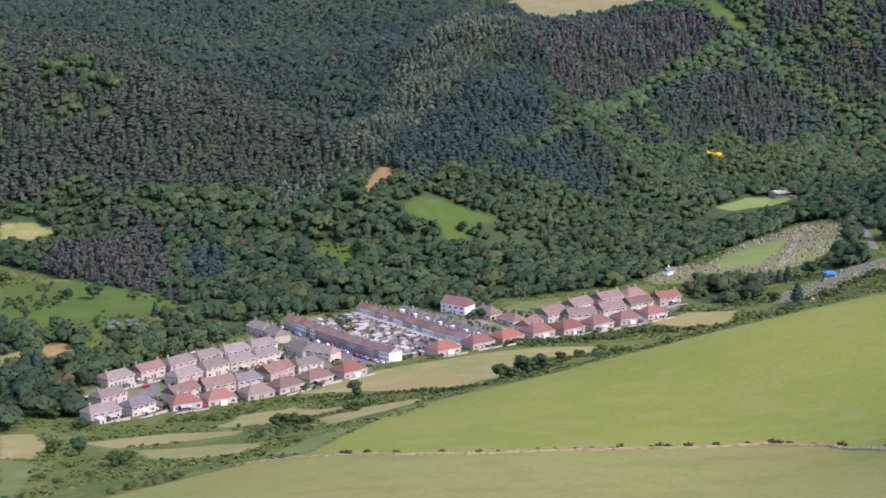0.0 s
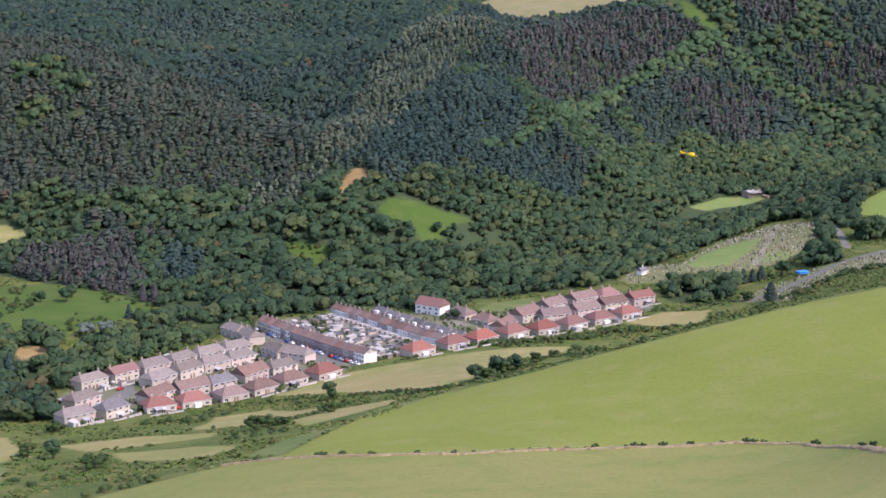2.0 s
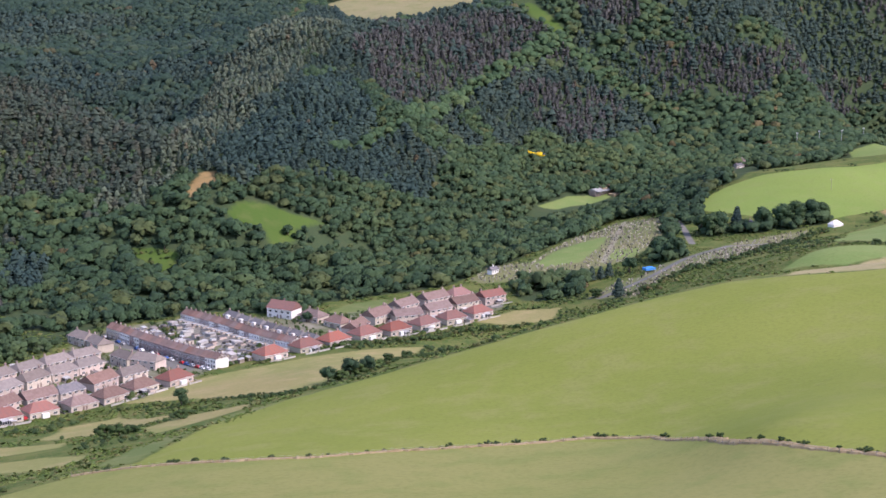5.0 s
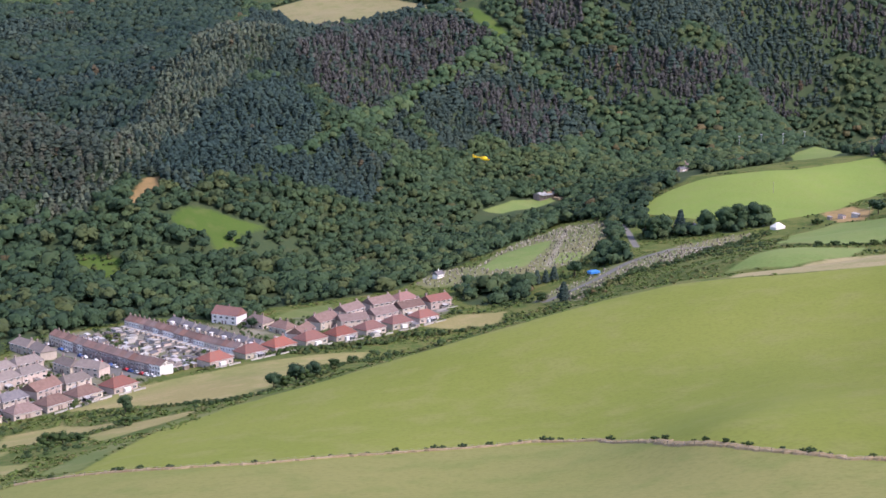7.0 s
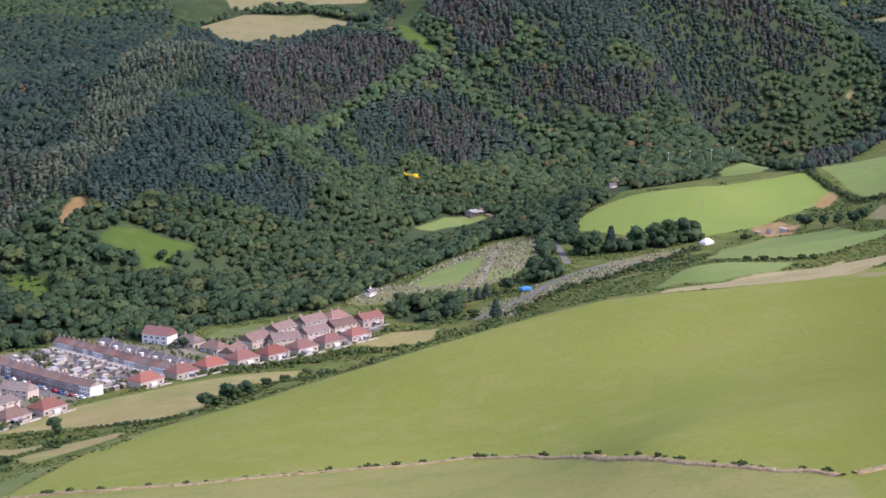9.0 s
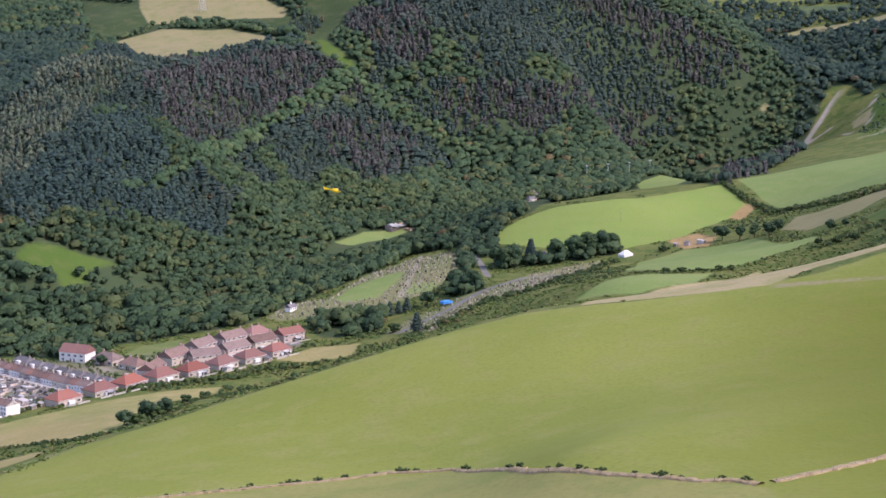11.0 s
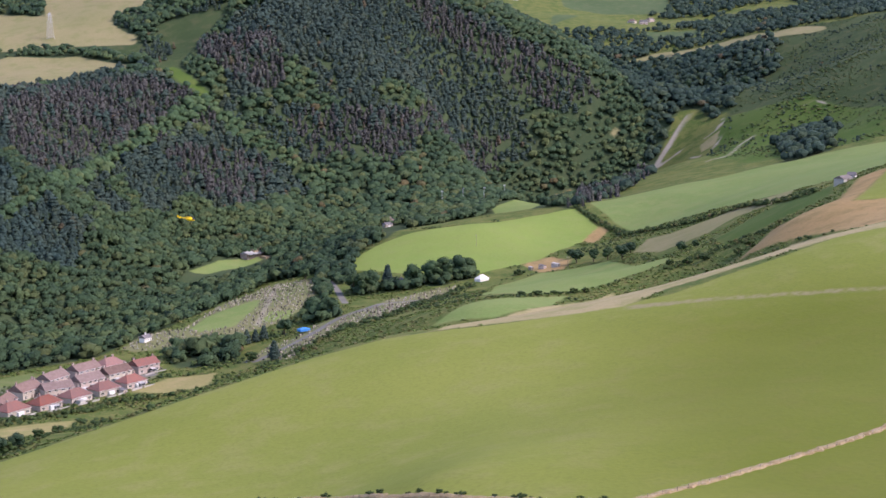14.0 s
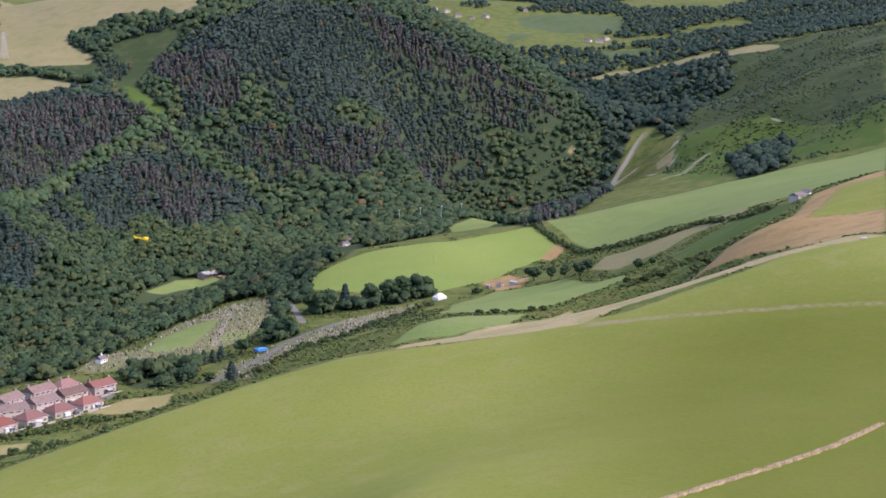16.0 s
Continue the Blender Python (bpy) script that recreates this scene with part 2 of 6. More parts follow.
CEMETERY_LOWER = [(190, 911), (216, 950), (234, 951), (252, 975), (278, 986), (324, 1046), (367, 1061), (383, 1062), (365, 1029), (300, 932), (275, 899), (259, 933), (232, 897), (210, 867), (198, 902)]
VILLAGE_GREEN = [(29, 929), (49, 972), (75, 986), (76, 958), (50, 925)]
CLUB_FIELD = [(228, 1304), (265, 1358), (302, 1371), (306, 1359), (245, 1303)]
HILL_FIELD = [(336, 1185), (350, 1219), (373, 1237), (406, 1248), (440, 1244), (485, 1252), (529, 1271), (571, 1278), (562, 1204), (537, 1178), (469, 1113), (409, 1092), (364, 1134)]
EAST_FIELD = [(596, 1302), (682, 1319), (799, 1310), (926, 1247), (628, 845), (606, 919), (592, 1051), (574, 1164), (579, 1213)]
LOWER_FIELD = [(329, 874), (398, 1029), (446, 1060), (484, 1022), (454, 869), (441, 851), (415, 844), (377, 828), (342, 830)]
LOWEST_FIELD = [(263, 771), (286, 787), (310, 801), (359, 812), (329, 766), (291, 752)]
PALE_RIM = [(185, 607), (207, 600), (297, 751), (338, 771), (387, 811), (335, 594), (426, 686), (433, 657), (421, 566), (420, 564), (380, 575), (341, 580), (304, 582), (276, 567), (229, 592)]
PALE_LINE = [(276, 567), (305, 539), (334, 509), (359, 481), (357, 478), (332, 506), (303, 536), (274, 559)]
BROWN_SLOPE = [(422, 731), (476, 784), (487, 739), (549, 809), (628, 845), (585, 787), (561, 797), (481, 713), (509, 683), (428, 575), (438, 663), (432, 695)]
UPPER_PADDOCK = [(481, 713), (561, 797), (585, 787), (509, 683)]
GULLY_GRASS = [(502, 1018), (532, 1055), (539, 1031), (565, 1002), (588, 1011), (603, 965), (560, 917), (550, 952), (520, 938), (496, 966)]
GULLY_SCRUB = [(482, 862), (517, 887), (547, 896), (553, 839), (512, 783), (498, 797), (480, 810), (462, 810)]
HILLTOP_FIELD = [(352, 3810), (422, 1906), (387, 1874), (331, 1939), (255, 1926), (243, 1893), (274, 1858), (231, 1853), (170, 1873)]
HILLTOP_LOWER = [(166, 1832), (202, 1823), (269, 1729), (207, 1718), (164, 1699), (153, 1699)]
HILLTOP_BRACKEN = [(206, 1853), (297, 1824), (299, 1872), (365, 1865), (383, 1857), (336, 1791), (290, 1713), (321, 1654), (289, 1673), (270, 1773)]
SPUR_MEADOW = [(-20, 1111), (-6, 1117), (19, 1117), (41, 1122), (22, 1099), (16, 1079), (2, 1070), (-2, 1087), (-21, 1085), (-28, 1096)]
VALLEY_CLEARING = [(-71, 1056), (-59, 1051), (-60, 1025), (-73, 1024), (-88, 1046), (-91, 1058)]
WEST_CLEARING = [(-317, 1108), (-293, 1108), (-271, 1094), (-287, 1086), (-310, 1081)]
WEST_MEADOW = [(-281, 975), (-248, 987), (-171, 943), (-156, 915), (-198, 844), (-227, 848), (-242, 836)]
WEST_PATCH = [(-231, 796), (-220, 808), (-214, 785), (-224, 768)]
BARE_BANK = [(-216, 816), (-200, 826), (-192, 809), (-208, 798)]
SCAR = [(-54, 1143), (-47, 1160), (-37, 1160), (-33, 1147), (-39, 1131), (-47, 1122), (-54, 1110), (-58, 1115)]
YARD = [(452, 1108), (479, 1115), (483, 1086), (463, 1052), (447, 1062)]
FIELD_GAP = [(535, 1180), (565, 1212), (565, 1194), (534, 1156)]
FIRE_BREAK = [(276, 1722), (293, 1726), (313, 1670), (322, 1655), (305, 1655), (287, 1685)]
FAR_FIELD = [(1309, 3009), (1428, 3029), (1539, 2974), (1469, 2849), (1354, 2872), (1276, 2919)]
FAR_FIELD_EAST = [(1300, 2610), (1386, 2553), (1327, 2466), (1271, 2530)]
FAR_FIELD_LOW = [(768, 1874), (1213, 2829), (1280, 2831), (1169, 2726)]
FAR_STRIP = [(1143, 2411), (1229, 2424), (1297, 2350), (1344, 2283), (1357, 2101), (1339, 2074), (1278, 2170), (1277, 2293), (1206, 2378)]
FAR_VILLAGE_GREEN = [(608, 1881), (669, 1928), (1286, 3184), (699, 1885), (663, 1869)]
FAR_HEATH = [(1159, 2380), (1236, 2351), (1212, 2228), (1152, 2124), (952, 1814), (917, 1850)]
NEAR_SIDE = [(-100, 446), (-61, 470), (-39, 460), (-14, 447), (11, 441), (36, 443), (61, 443), (86, 440), (110, 426), (118, 376), (131, 349), (155, 316), (120, 200), (0, 100), (-300, -300), (-330, 200)]
EAST_DARKER = [(165, 325), (215, 450), (270, 535), (330, 525), (390, 490), (560, 400), (600, -300), (150, -300)]
HILLTOP_WEST = [(112, 2040), (252, 1926), (251, 1898), (273, 1847), (265, 1833), (159, 1870), (114, 1878), (107, 1939)]
HILLTOP_SLOPE = [(74, 1827), (126, 1857), (204, 1816), (269, 1736), (264, 1723), (162, 1710), (106, 1672)]
HILLTOP_ROUGH = [(40, 2049), (106, 1971), (113, 1875), (68, 1838), (45, 1880)]
TRACK_VERGE = [(897, 1649), (926, 1653), (900, 1614), (883, 1617)]
GLEN_SCRAPE = [(835, 1767), (853, 1774), (857, 1768), (840, 1763)]
PITCH_BANK = [(733, 1707), (765, 1713), (766, 1707), (733, 1699)]
PITCH = [(566, 1471), (612, 1532), (726, 1700), (605, 1437), (529, 1345)]
MOOR = [(829, 1511), (954, 1696), (1008, 1593), (1009, 1362), (938, 1264), (801, 1367)]
FAR_MOOR = [(1297, 2257), (1384, 2113), (1559, 2111), (998, 1346), (1000, 1580), (954, 1683), (1008, 1809)]
HAY_FLAT = [(-116, 570), (-80, 554), (-63, 532), (-69, 506), (-107, 542)]
HAY_LEDGE = [(-50, 601), (-33, 616), (-8, 606), (-10, 591), (-29, 580), (-43, 567)]
COVER = {
    "pasture": [PASTURE_NEAR, UPPER_PADDOCK],
    "hay": [HAY_FLAT, HAY_LEDGE, HAY_MEADOW, HAY_STRIP, HAY_CORNER, HAY_BANK, PADDOCK, WEST_CLEARING],
    "lime": [HILL_FIELD],
    "rough": [ROUGH_SLOPE, LOW_FIELD, VILLAGE_GREEN, FAR_HEATH],
    "garden": [VILLAGE],
    "lawn": [CEMETERY_LAWN, CEMETERY_LAWN_EAST, CLUB_FIELD, LOWER_FIELD, LOWEST_FIELD, PITCH, EAST_FIELD],
    "grave": [CEMETERY_UPPER, CEMETERY_LOWER],
    "rim": [PALE_RIM],
    "dry": [PALE_LINE, GULLY_GRASS, HILLTOP_FIELD, HILLTOP_LOWER, WEST_PATCH, FAR_STRIP, HILLTOP_WEST, HILLTOP_SLOPE, TRACK_VERGE, GLEN_SCRAPE],
    "bare": [BROWN_SLOPE, BARE_BANK, SCAR, YARD, FIELD_GAP, PITCH_BANK],
    "green": [GULLY_SCRUB, SPUR_MEADOW, VALLEY_CLEARING, WEST_MEADOW, FIRE_BREAK, MOOR],
    # fields whose colour carries the cloud shadow
    "shaded_farfield": [FAR_FIELD, FAR_FIELD_EAST, FAR_FIELD_LOW, FAR_VILLAGE_GREEN],
    "nearside": [NEAR_SIDE],
    "east_darker": [EAST_DARKER],
    "moor": [FAR_MOOR, HILLTOP_BRACKEN, HILLTOP_ROUGH],
}
LARCH_UPPER = [(90, 1521), (127, 1651), (235, 1669), (300, 1668), (305, 1621), (231, 1550), (165, 1455), (105, 1346), (95, 1462)]
LARCH_MIDDLE = [(246, 1531), (305, 1575), (366, 1592), (372, 1556), (304, 1495), (252, 1474)]
LARCH_EAST = [(383, 1633), (456, 1652), (534, 1655), (693, 1753), (679, 1735), (496, 1578), (415, 1595)]
LARCH_CREST = [(604, 1867), (682, 1838), (766, 1821), (817, 1788), (762, 1776), (699, 1804), (633, 1825)]
LARCH_TOP = [(332, 1799), (403, 1742), (422, 1690), (395, 1659), (342, 1669)]
LARCH_WEST = [(-273, 1078), (-202, 1074), (-176, 989), (-189, 928), (-259, 1018)]
LARCH_FOOT = [(569, 1289), (797, 1705), (861, 1702), (771, 1516), (733, 1461), (585, 1276), (558, 1257)]
PALE_STAND = [(23, 1762), (-19, 1565), (-49, 1449), (-67, 1213), (-95, 1164), (-116, 1119), (-90, 1109), (-60, 1159), (-37, 1218), (8, 1334), (51, 1479), (83, 1590)]
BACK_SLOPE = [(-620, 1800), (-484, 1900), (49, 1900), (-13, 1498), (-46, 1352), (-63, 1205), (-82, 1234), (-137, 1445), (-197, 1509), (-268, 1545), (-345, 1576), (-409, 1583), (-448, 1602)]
DARK_PINES = [(-61, 1177), (-53, 1191), (-36, 1197), (-17, 1177), (-10, 1148), (-20, 1127), (-35, 1145), (-54, 1144)]
SEAM_UPPER = [(308, 1643), (252, 1579), (198, 1505), (145, 1405), (102, 1310), (61, 1246)]
SEAM_EAST = [(306, 1665), (338, 1611), (370, 1594), (417, 1574)]
BLUE_SPRUCE = [(-173, 1030), (-162, 1047), (-140, 1036), (-136, 999), (-149, 983), (-167, 1000)]
TEAL_STAND = [(-37, 1226), (8, 1334), (76, 1448), (98, 1327), (97, 1237), (135, 1254), (122, 1219), (64, 1206), (29, 1204), (-10, 1142), (-35, 1144)]
CONIFER_WEST = [(-474, 1702), (-147, 1852), (-37, 1614), (-63, 1211), (-92, 1124), (-120, 1081), (-191, 1080), (-266, 1099), (-314, 1101)]
CONIFER_SPUR = [(-69, 1159), (-37, 1614), (61, 1789), (311, 1695), (362, 1647), (295, 1594), (190, 1443), (162, 1292), (95, 1217), (33, 1188), (-10, 1132)]
CONIFER_EAST = [(189, 1468), (241, 1530), (319, 1642), (381, 1814), (441, 1839), (608, 1879), (701, 1848), (814, 1790), (791, 1772), (670, 1729), (458, 1574), (303, 1491), (211, 1411)]
WOOD_EDGE = [(-298, 1040), (-229, 984), (-154, 923), (-112, 881), (-93, 907), (-50, 938), (-29, 946), (-1, 932), (23, 944), (35, 982), (79, 1000), (117, 1006), (147, 1037), (208, 1125), (280, 1243), (317, 1204), (317, 1198), (346, 1235), (365, 1257), (415, 1289), (551, 1438), (608, 1415), (652, 1433), (849, 1686)]
WOOD_GLEN = [(835, 1794), (1149, 2412), (1168, 2571), (1277, 2276), (1320, 2172), (1237, 2051), (959, 1707), (952, 1766), (932, 1773), (866, 1697), (819, 1718), (795, 1748)]
CLUB_CLEAR = [(222, 1294), (306, 1365), (316, 1353), (300, 1317), (242, 1261), (218, 1268)]
PITCH_CLEAR = [(553, 1453), (609, 1524), (731, 1703), (619, 1425), (549, 1305), (495, 1278)]
COTTAGE_CLEAR = [(425, 1409), (454, 1410), (408, 1253), (384, 1255)]
WOOD_BEHIND_VILLAGE = [(-188, 785), (-183, 833), (-150, 893), (-117, 926), (-110, 879), (-120, 847), (-153, 801), (-176, 746)]
WOOD_WEST = [(-239, 825), (-230, 836), (-196, 834), (-187, 795), (-182, 745), (-167, 692), (-187, 690), (-189, 646)]
WOOD_CEMETERY = [(154, 968), (165, 989), (181, 993), (202, 990), (201, 963), (189, 924), (175, 927), (157, 942)]
WOOD_ROAD = [(252, 1002), (261, 1027), (277, 1042), (271, 975), (264, 963), (252, 962)]
WOOD_NORTH = [(286, 1102), (313, 1195), (328, 1199), (342, 1189), (329, 1150), (317, 1140), (308, 1141), (288, 1076)]
WOOD_FIELD_EDGE = [(333, 1177), (355, 1234), (391, 1256), (489, 1407), (557, 1434), (567, 1282), (618, 1391), (577, 1487), (507, 1476), (432, 1405), (350, 1252)]
HILLTOP_COPSE = [(252, 1906), (281, 1926), (321, 1921), (379, 1869), (368, 1849), (326, 1875), (287, 1881), (255, 1883)]
HILLTOP_CLUMP = [(276, 1809), (273, 1835), (292, 1832), (306, 1802), (302, 1762), (282, 1774)]
WOOD_LANE = [(314, 1110), (324, 1119), (353, 1098), (383, 1092), (410, 1100), (404, 1081), (375, 1070), (347, 1078), (314, 1083)]
WOOD_GULLY = [(954, 1750), (985, 1808), (1173, 2121), (1225, 2147), (1245, 2132), (1249, 2042), (1225, 2017), (1182, 2005), (982, 1717), (946, 1707)]
WOOD_MOOR_FOOT = [(890, 1477), (942, 1511), (979, 1494), (856, 1305), (801, 1303)]
ROW_BACK = [
    (-163, 757, 49, "grey"), (-150, 772, 49, "red"), (-137, 786, 50, "grey"), (-125, 802, 49, "grey"), (-112, 815, 45, "grey"), (-99, 827, 44, "grey"),
]
ROW_SECOND = [
    (-160, 724, 52, "grey"), (-130, 763, 54, "grey"), (-119, 780, 54, "grey"), (-107, 794, 49, "grey"), (-95, 807, 48, "grey"),
]
ROW_THIRD = [
    (-156, 690, 45, "grey"), (-142, 704, 53, "slate"), (-126, 730, 52, "brown"), (-111, 743, 39, "brown"), (-98, 752, 46, "slate"), (-85, 770, 51, "brown"),
    (-71, 785, 46, "grey"),
]
ROW_FRONT = [
    (-122, 713, 32, "hip_red"), (-107, 722, 30, "hip_red"), (-90, 732, 35, "hip_brown"), (-77, 743, 46, "hip_brown"), (-64, 758, 46, "hip_brown"), (-48, 772, 43, "hip_red"),
]
ROW_CLOSE = [
    (-103, 865, -50, "grey"), (-93, 853, -59, "grey"), (-76, 821, -54, "grey"), (-64, 813, -33, "grey"),
]
EAST_FRONT = [
    (0, 816, 38, "hip_red"), (19, 831, 38, "hip_red"), (35, 843, 39, "hip_red"), (53, 858, 36, "hip_red"), (71, 869, 36, "hip_red"), (89, 884, 39, "hip_red"),
    (107, 898, 35, "hip_red"), (124, 909, 32, "hip_red"),
]
EAST_SECOND = [
    (49, 874, 65, "brown"), (64, 907, 45, "brown"), (81, 906, 19, "brown"), (100, 920, 36, "brown"), (118, 934, 35, "brown"), (137, 946, 32, "red"),
]
EAST_BACK = [
    (64, 913, 54, "brown"), (82, 938, 48, "brown"), (102, 954, 37, "brown"), (119, 966, 33, "hip_red"),
]
LANE_HOUSES = [
    (9, 923, -35, "large"), (26, 911, -41, "hip_brown"), (40, 895, -47, "hip_brown"),
]
TERRACE_WEST = ((-88.8, 885.3), (-24.9, 800.6))
TERRACE_EAST = ((-48.8, 919.0), (14.8, 832.0))
PAIRS_EAST = ((-24.3, 917.4), (27.0, 848.9))
FIELD_TREES = [(-40.4, 694.5, 9, "oak"), (-35.7, 609.1, 5, "bush"), (-64.1, 593.3, 7, "bush"), (-58.5, 593.0, 6, "bush"), (-52.9, 592.2, 4, "bush"), (-114.1, 531.5, 7, "bush"), (-137.9, 570.5, 8, "oak"), (-151.3, 585.3, 6, "bush"), (25.5, 678.9, 8, "oak"), (30.7, 682.7, 6, "bush"), (36.2, 691.7, 9, "oak"), (44.6, 702.1, 8, "oak"), (40.2, 692.8, 7, "bush"), (57.6, 736.3, 5, "bush"), (68.2, 763.2, 5, "bush")]
WEST_TREES = [(-206.1, 771.5, 13, "fir"), (-192.7, 779.0, 10, "oak"), (-226.2, 924.9, 7, "oak"), (-210.9, 925.1, 10, "oak"), (-210.8, 940.4, 9, "oak"), (-234.9, 864.3, 6, "oak"), (-280.2, 984.6, 9, "oak"), (-243.7, 846.5, 8, "oak"), (-182.9, 846.6, 9, "willow"), (-173.0, 851.8, 9, "willow"), (-167.3, 890.4, 9, "fir"), (-159.6, 933.8, 13, "larch"), (-166.7, 935.2, 12, "larch"), (-89.4, 1018.6, 9, "oak"), (-46.9, 1030.8, 11, "oak"), (-16.7, 1034.8, 11, "oak"), (-69.1, 1055.0, 9, "oak"), (14.3, 1087.4, 8, "oak"), (-189.6, 658.9, 8, "oak"), (-179.1, 690.6, 7, "bush"), (-158.3, 661.9, 6, "bush"), (-129.0, 711.0, 4, "bush"), (-118.8, 717.1, 4, "bush"), (-85.4, 810.7, 4, "bush"), (22.0, 904.8, 7, "oak")]
CEMETERY_TREES = [(205, 888, 12, "cypress"), (197, 910, 7, "bush"), (200, 969, 9, "cypress"), (207, 974, 10, "cypress"), (213, 975, 9, "cypress"), (219, 977, 10, "cypress"), (233, 979, 11, "oak"), (342, 1104, 17, "cypress"), (326, 1096, 17, "oak"), (318, 1090, 16, "oak"), (315, 1101, 15, "oak"), (356, 1089, 17, "oak"), (371, 1085, 18, "oak"), (381, 1087, 18, "oak"), (391, 1088, 18, "oak"), (401, 1090, 14, "oak"), (259.4, 1005.0, 15, "oak"), (267, 993.0, 15, "oak"), (262, 1018, 14, "oak"), (323.9, 1181.6, 9, "oak"), (313.4, 1185.3, 9, "oak"), (300, 1186, 10, "oak"), (170, 972, 7, "bush"), (182, 958, 7, "bush"), (190, 962, 8, "oak")]
FARM_TREES = [(477.4, 1063.3, 11, "oak"), (483.1, 1045.5, 10, "oak"), (486.4, 1028.2, 10, "oak"), (487.4, 1006.6, 11, "oak"), (499.7, 1018.1, 9, "oak"), (485.0, 1090.9, 8, "oak"), (432.8, 1066.2, 6, "bush"), (333.3, 816.8, 4, "bush"), (343.9, 820.4, 4, "bush"), (354.8, 821.9, 3, "bush"), (366.8, 820.8, 4, "bush"), (373.4, 819.5, 4, "bush"), (466.3, 877.1, 8, "oak"), (470.1, 865.7, 6, "oak"), (438.2, 838.5, 4, "bush"), (441.6, 823.4, 5, "bush"), (446.8, 812.0, 5, "bush"), (452.3, 769.7, 6, "bush"), (450.6, 779.3, 5, "bush")]
FAR_TREES = [(1143.7, 2140.5, 14, "oak"), (1241.1, 2304.9, 12, "oak"), (1239.8, 2372.2, 12, "oak"), (1144.7, 2062.9, 16, "oak"), (1159.4, 2046.9, 16, "oak"), (1177.2, 2028.7, 16, "oak"), (1200.5, 2020.3, 14, "oak"), (1182.5, 2105.5, 15, "oak")]
HEDGE_LOW = [(-136, 498), (-121, 506), (-90, 497), (-69, 506), (-45, 536), (-18, 559), (-5, 582)]
HEDGE_MEADOW = [(-76, 717), (-54, 715), (-21, 684), (8, 608), (20, 614), (46, 701), (81, 790), (131, 849), (166, 870)]
HEDGE_VILLAGE = [(-28, 802), (-7, 824), (20, 834), (55, 838), (93, 851), (105, 868), (134, 869)]
HEDGE_CORNER = [(-153, 700), (-121, 713), (-83, 734), (-63, 754), (-42, 784)]
HEDGE_FIELDS = [(319, 837), (333, 824), (353, 823), (377, 820)]
HEDGE_HILL = [(576, 1283), (569, 1233), (568, 1189), (557, 1134), (560, 1036), (576, 982), (539, 836)]
HEDGE_LANE = [(214, 875), (230, 891), (259, 918), (275, 899), (299, 917), (345, 997), (382, 1047), (395, 1054)]
GORSE_SLOPE = [(434, 831), (452, 828), (465, 818), (470, 793), (477, 781)]
ROAD_MAIN = [(198, 904), (239, 941), (277, 984), (314, 1030), (336, 1021)]
ROAD_NORTH = [(312, 1160), (310, 1140), (307, 1115), (296, 1057)]
ROAD_CLUB = [(362, 1398), (399, 1375), (428, 1399)]
ROAD_WEST = [(-155, 884), (-146, 902), (-131, 922)]
QUARRY_TRACK = [(856, 1686), (878, 1705), (915, 1734), (944, 1757)]
QUARRY_LANE = [(861, 1680), (881, 1683), (899, 1675), (914, 1661), (932, 1664), (958, 1698)]
MOOR_TRACK = [(869, 1644), (877, 1606), (895, 1606), (918, 1634)]
MOOR_TRACK_UPPER = [(798, 1455), (830, 1465), (894, 1548), (923, 1562)]
MOOR_TRACK_TOP = [(990, 1578), (1002, 1574), (1010, 1543)]
CEMETERY_PATH = [(225, 1023), (243, 1077), (284, 1215)]
STREET_TERRACE = [(-85, 869), (-64, 844), (-43, 810)]
STREET_WEST = [(-149, 725), (-143, 748), (-150, 771), (-126, 780), (-100, 807), (-69, 829), (-43, 805)]
STREET_EAST = [(14, 847), (44, 877), (73, 921), (109, 937), (140, 933)]
PLACES = [(149.6, 1021.6, "chapel"), (241.0, 960.2, "tent"), (302.0, 1377.9, "club"), (443.1, 1426.4, "cottage"), (403.4, 1067.9, "marquee"), (349.9, 1095.8, "white_house"), (545.6, 820.6, "barn"), (455.1, 1075.9, "shed"), (410.9, 566.7, "trough")]
FLOODLIGHTS = [(522.3, 1497.3), (546.2, 1500.8), (572.9, 1510.8), (605.0, 1534.8)]
POLES = [(438.0, 1171.9), (463.8, 1048.4)]
PYLONS = [(177.3, 1892.0)]
FAR_HOUSES = [(1178.4, 3074.4), (1166.0, 3108.0), (705.3, 1921.4), (1332.0, 2723.4), (1345.7, 2702.7), (1399.6, 2781.6), (1199.3, 2985.0), (1235.9, 2998.7), (676.7, 1906.3), (1178.5, 3010.5), (1249.5, 2087.7), (1351.7, 3061.5)]
BANK_WEST = [(-61, 472), (-39, 462), (-14, 449), (11, 443), (36, 445), (61, 445), (86, 442), (93, 442), (110, 428), (118, 378), (131, 351), (144, 331), (151, 326), (155, 318)]
BANK_EAST = [(158, 320), (171, 323), (196, 332), (217, 339), (245, 348), (271, 362)]
HELICOPTER_AT = (162.2, 915.7, 93.1)


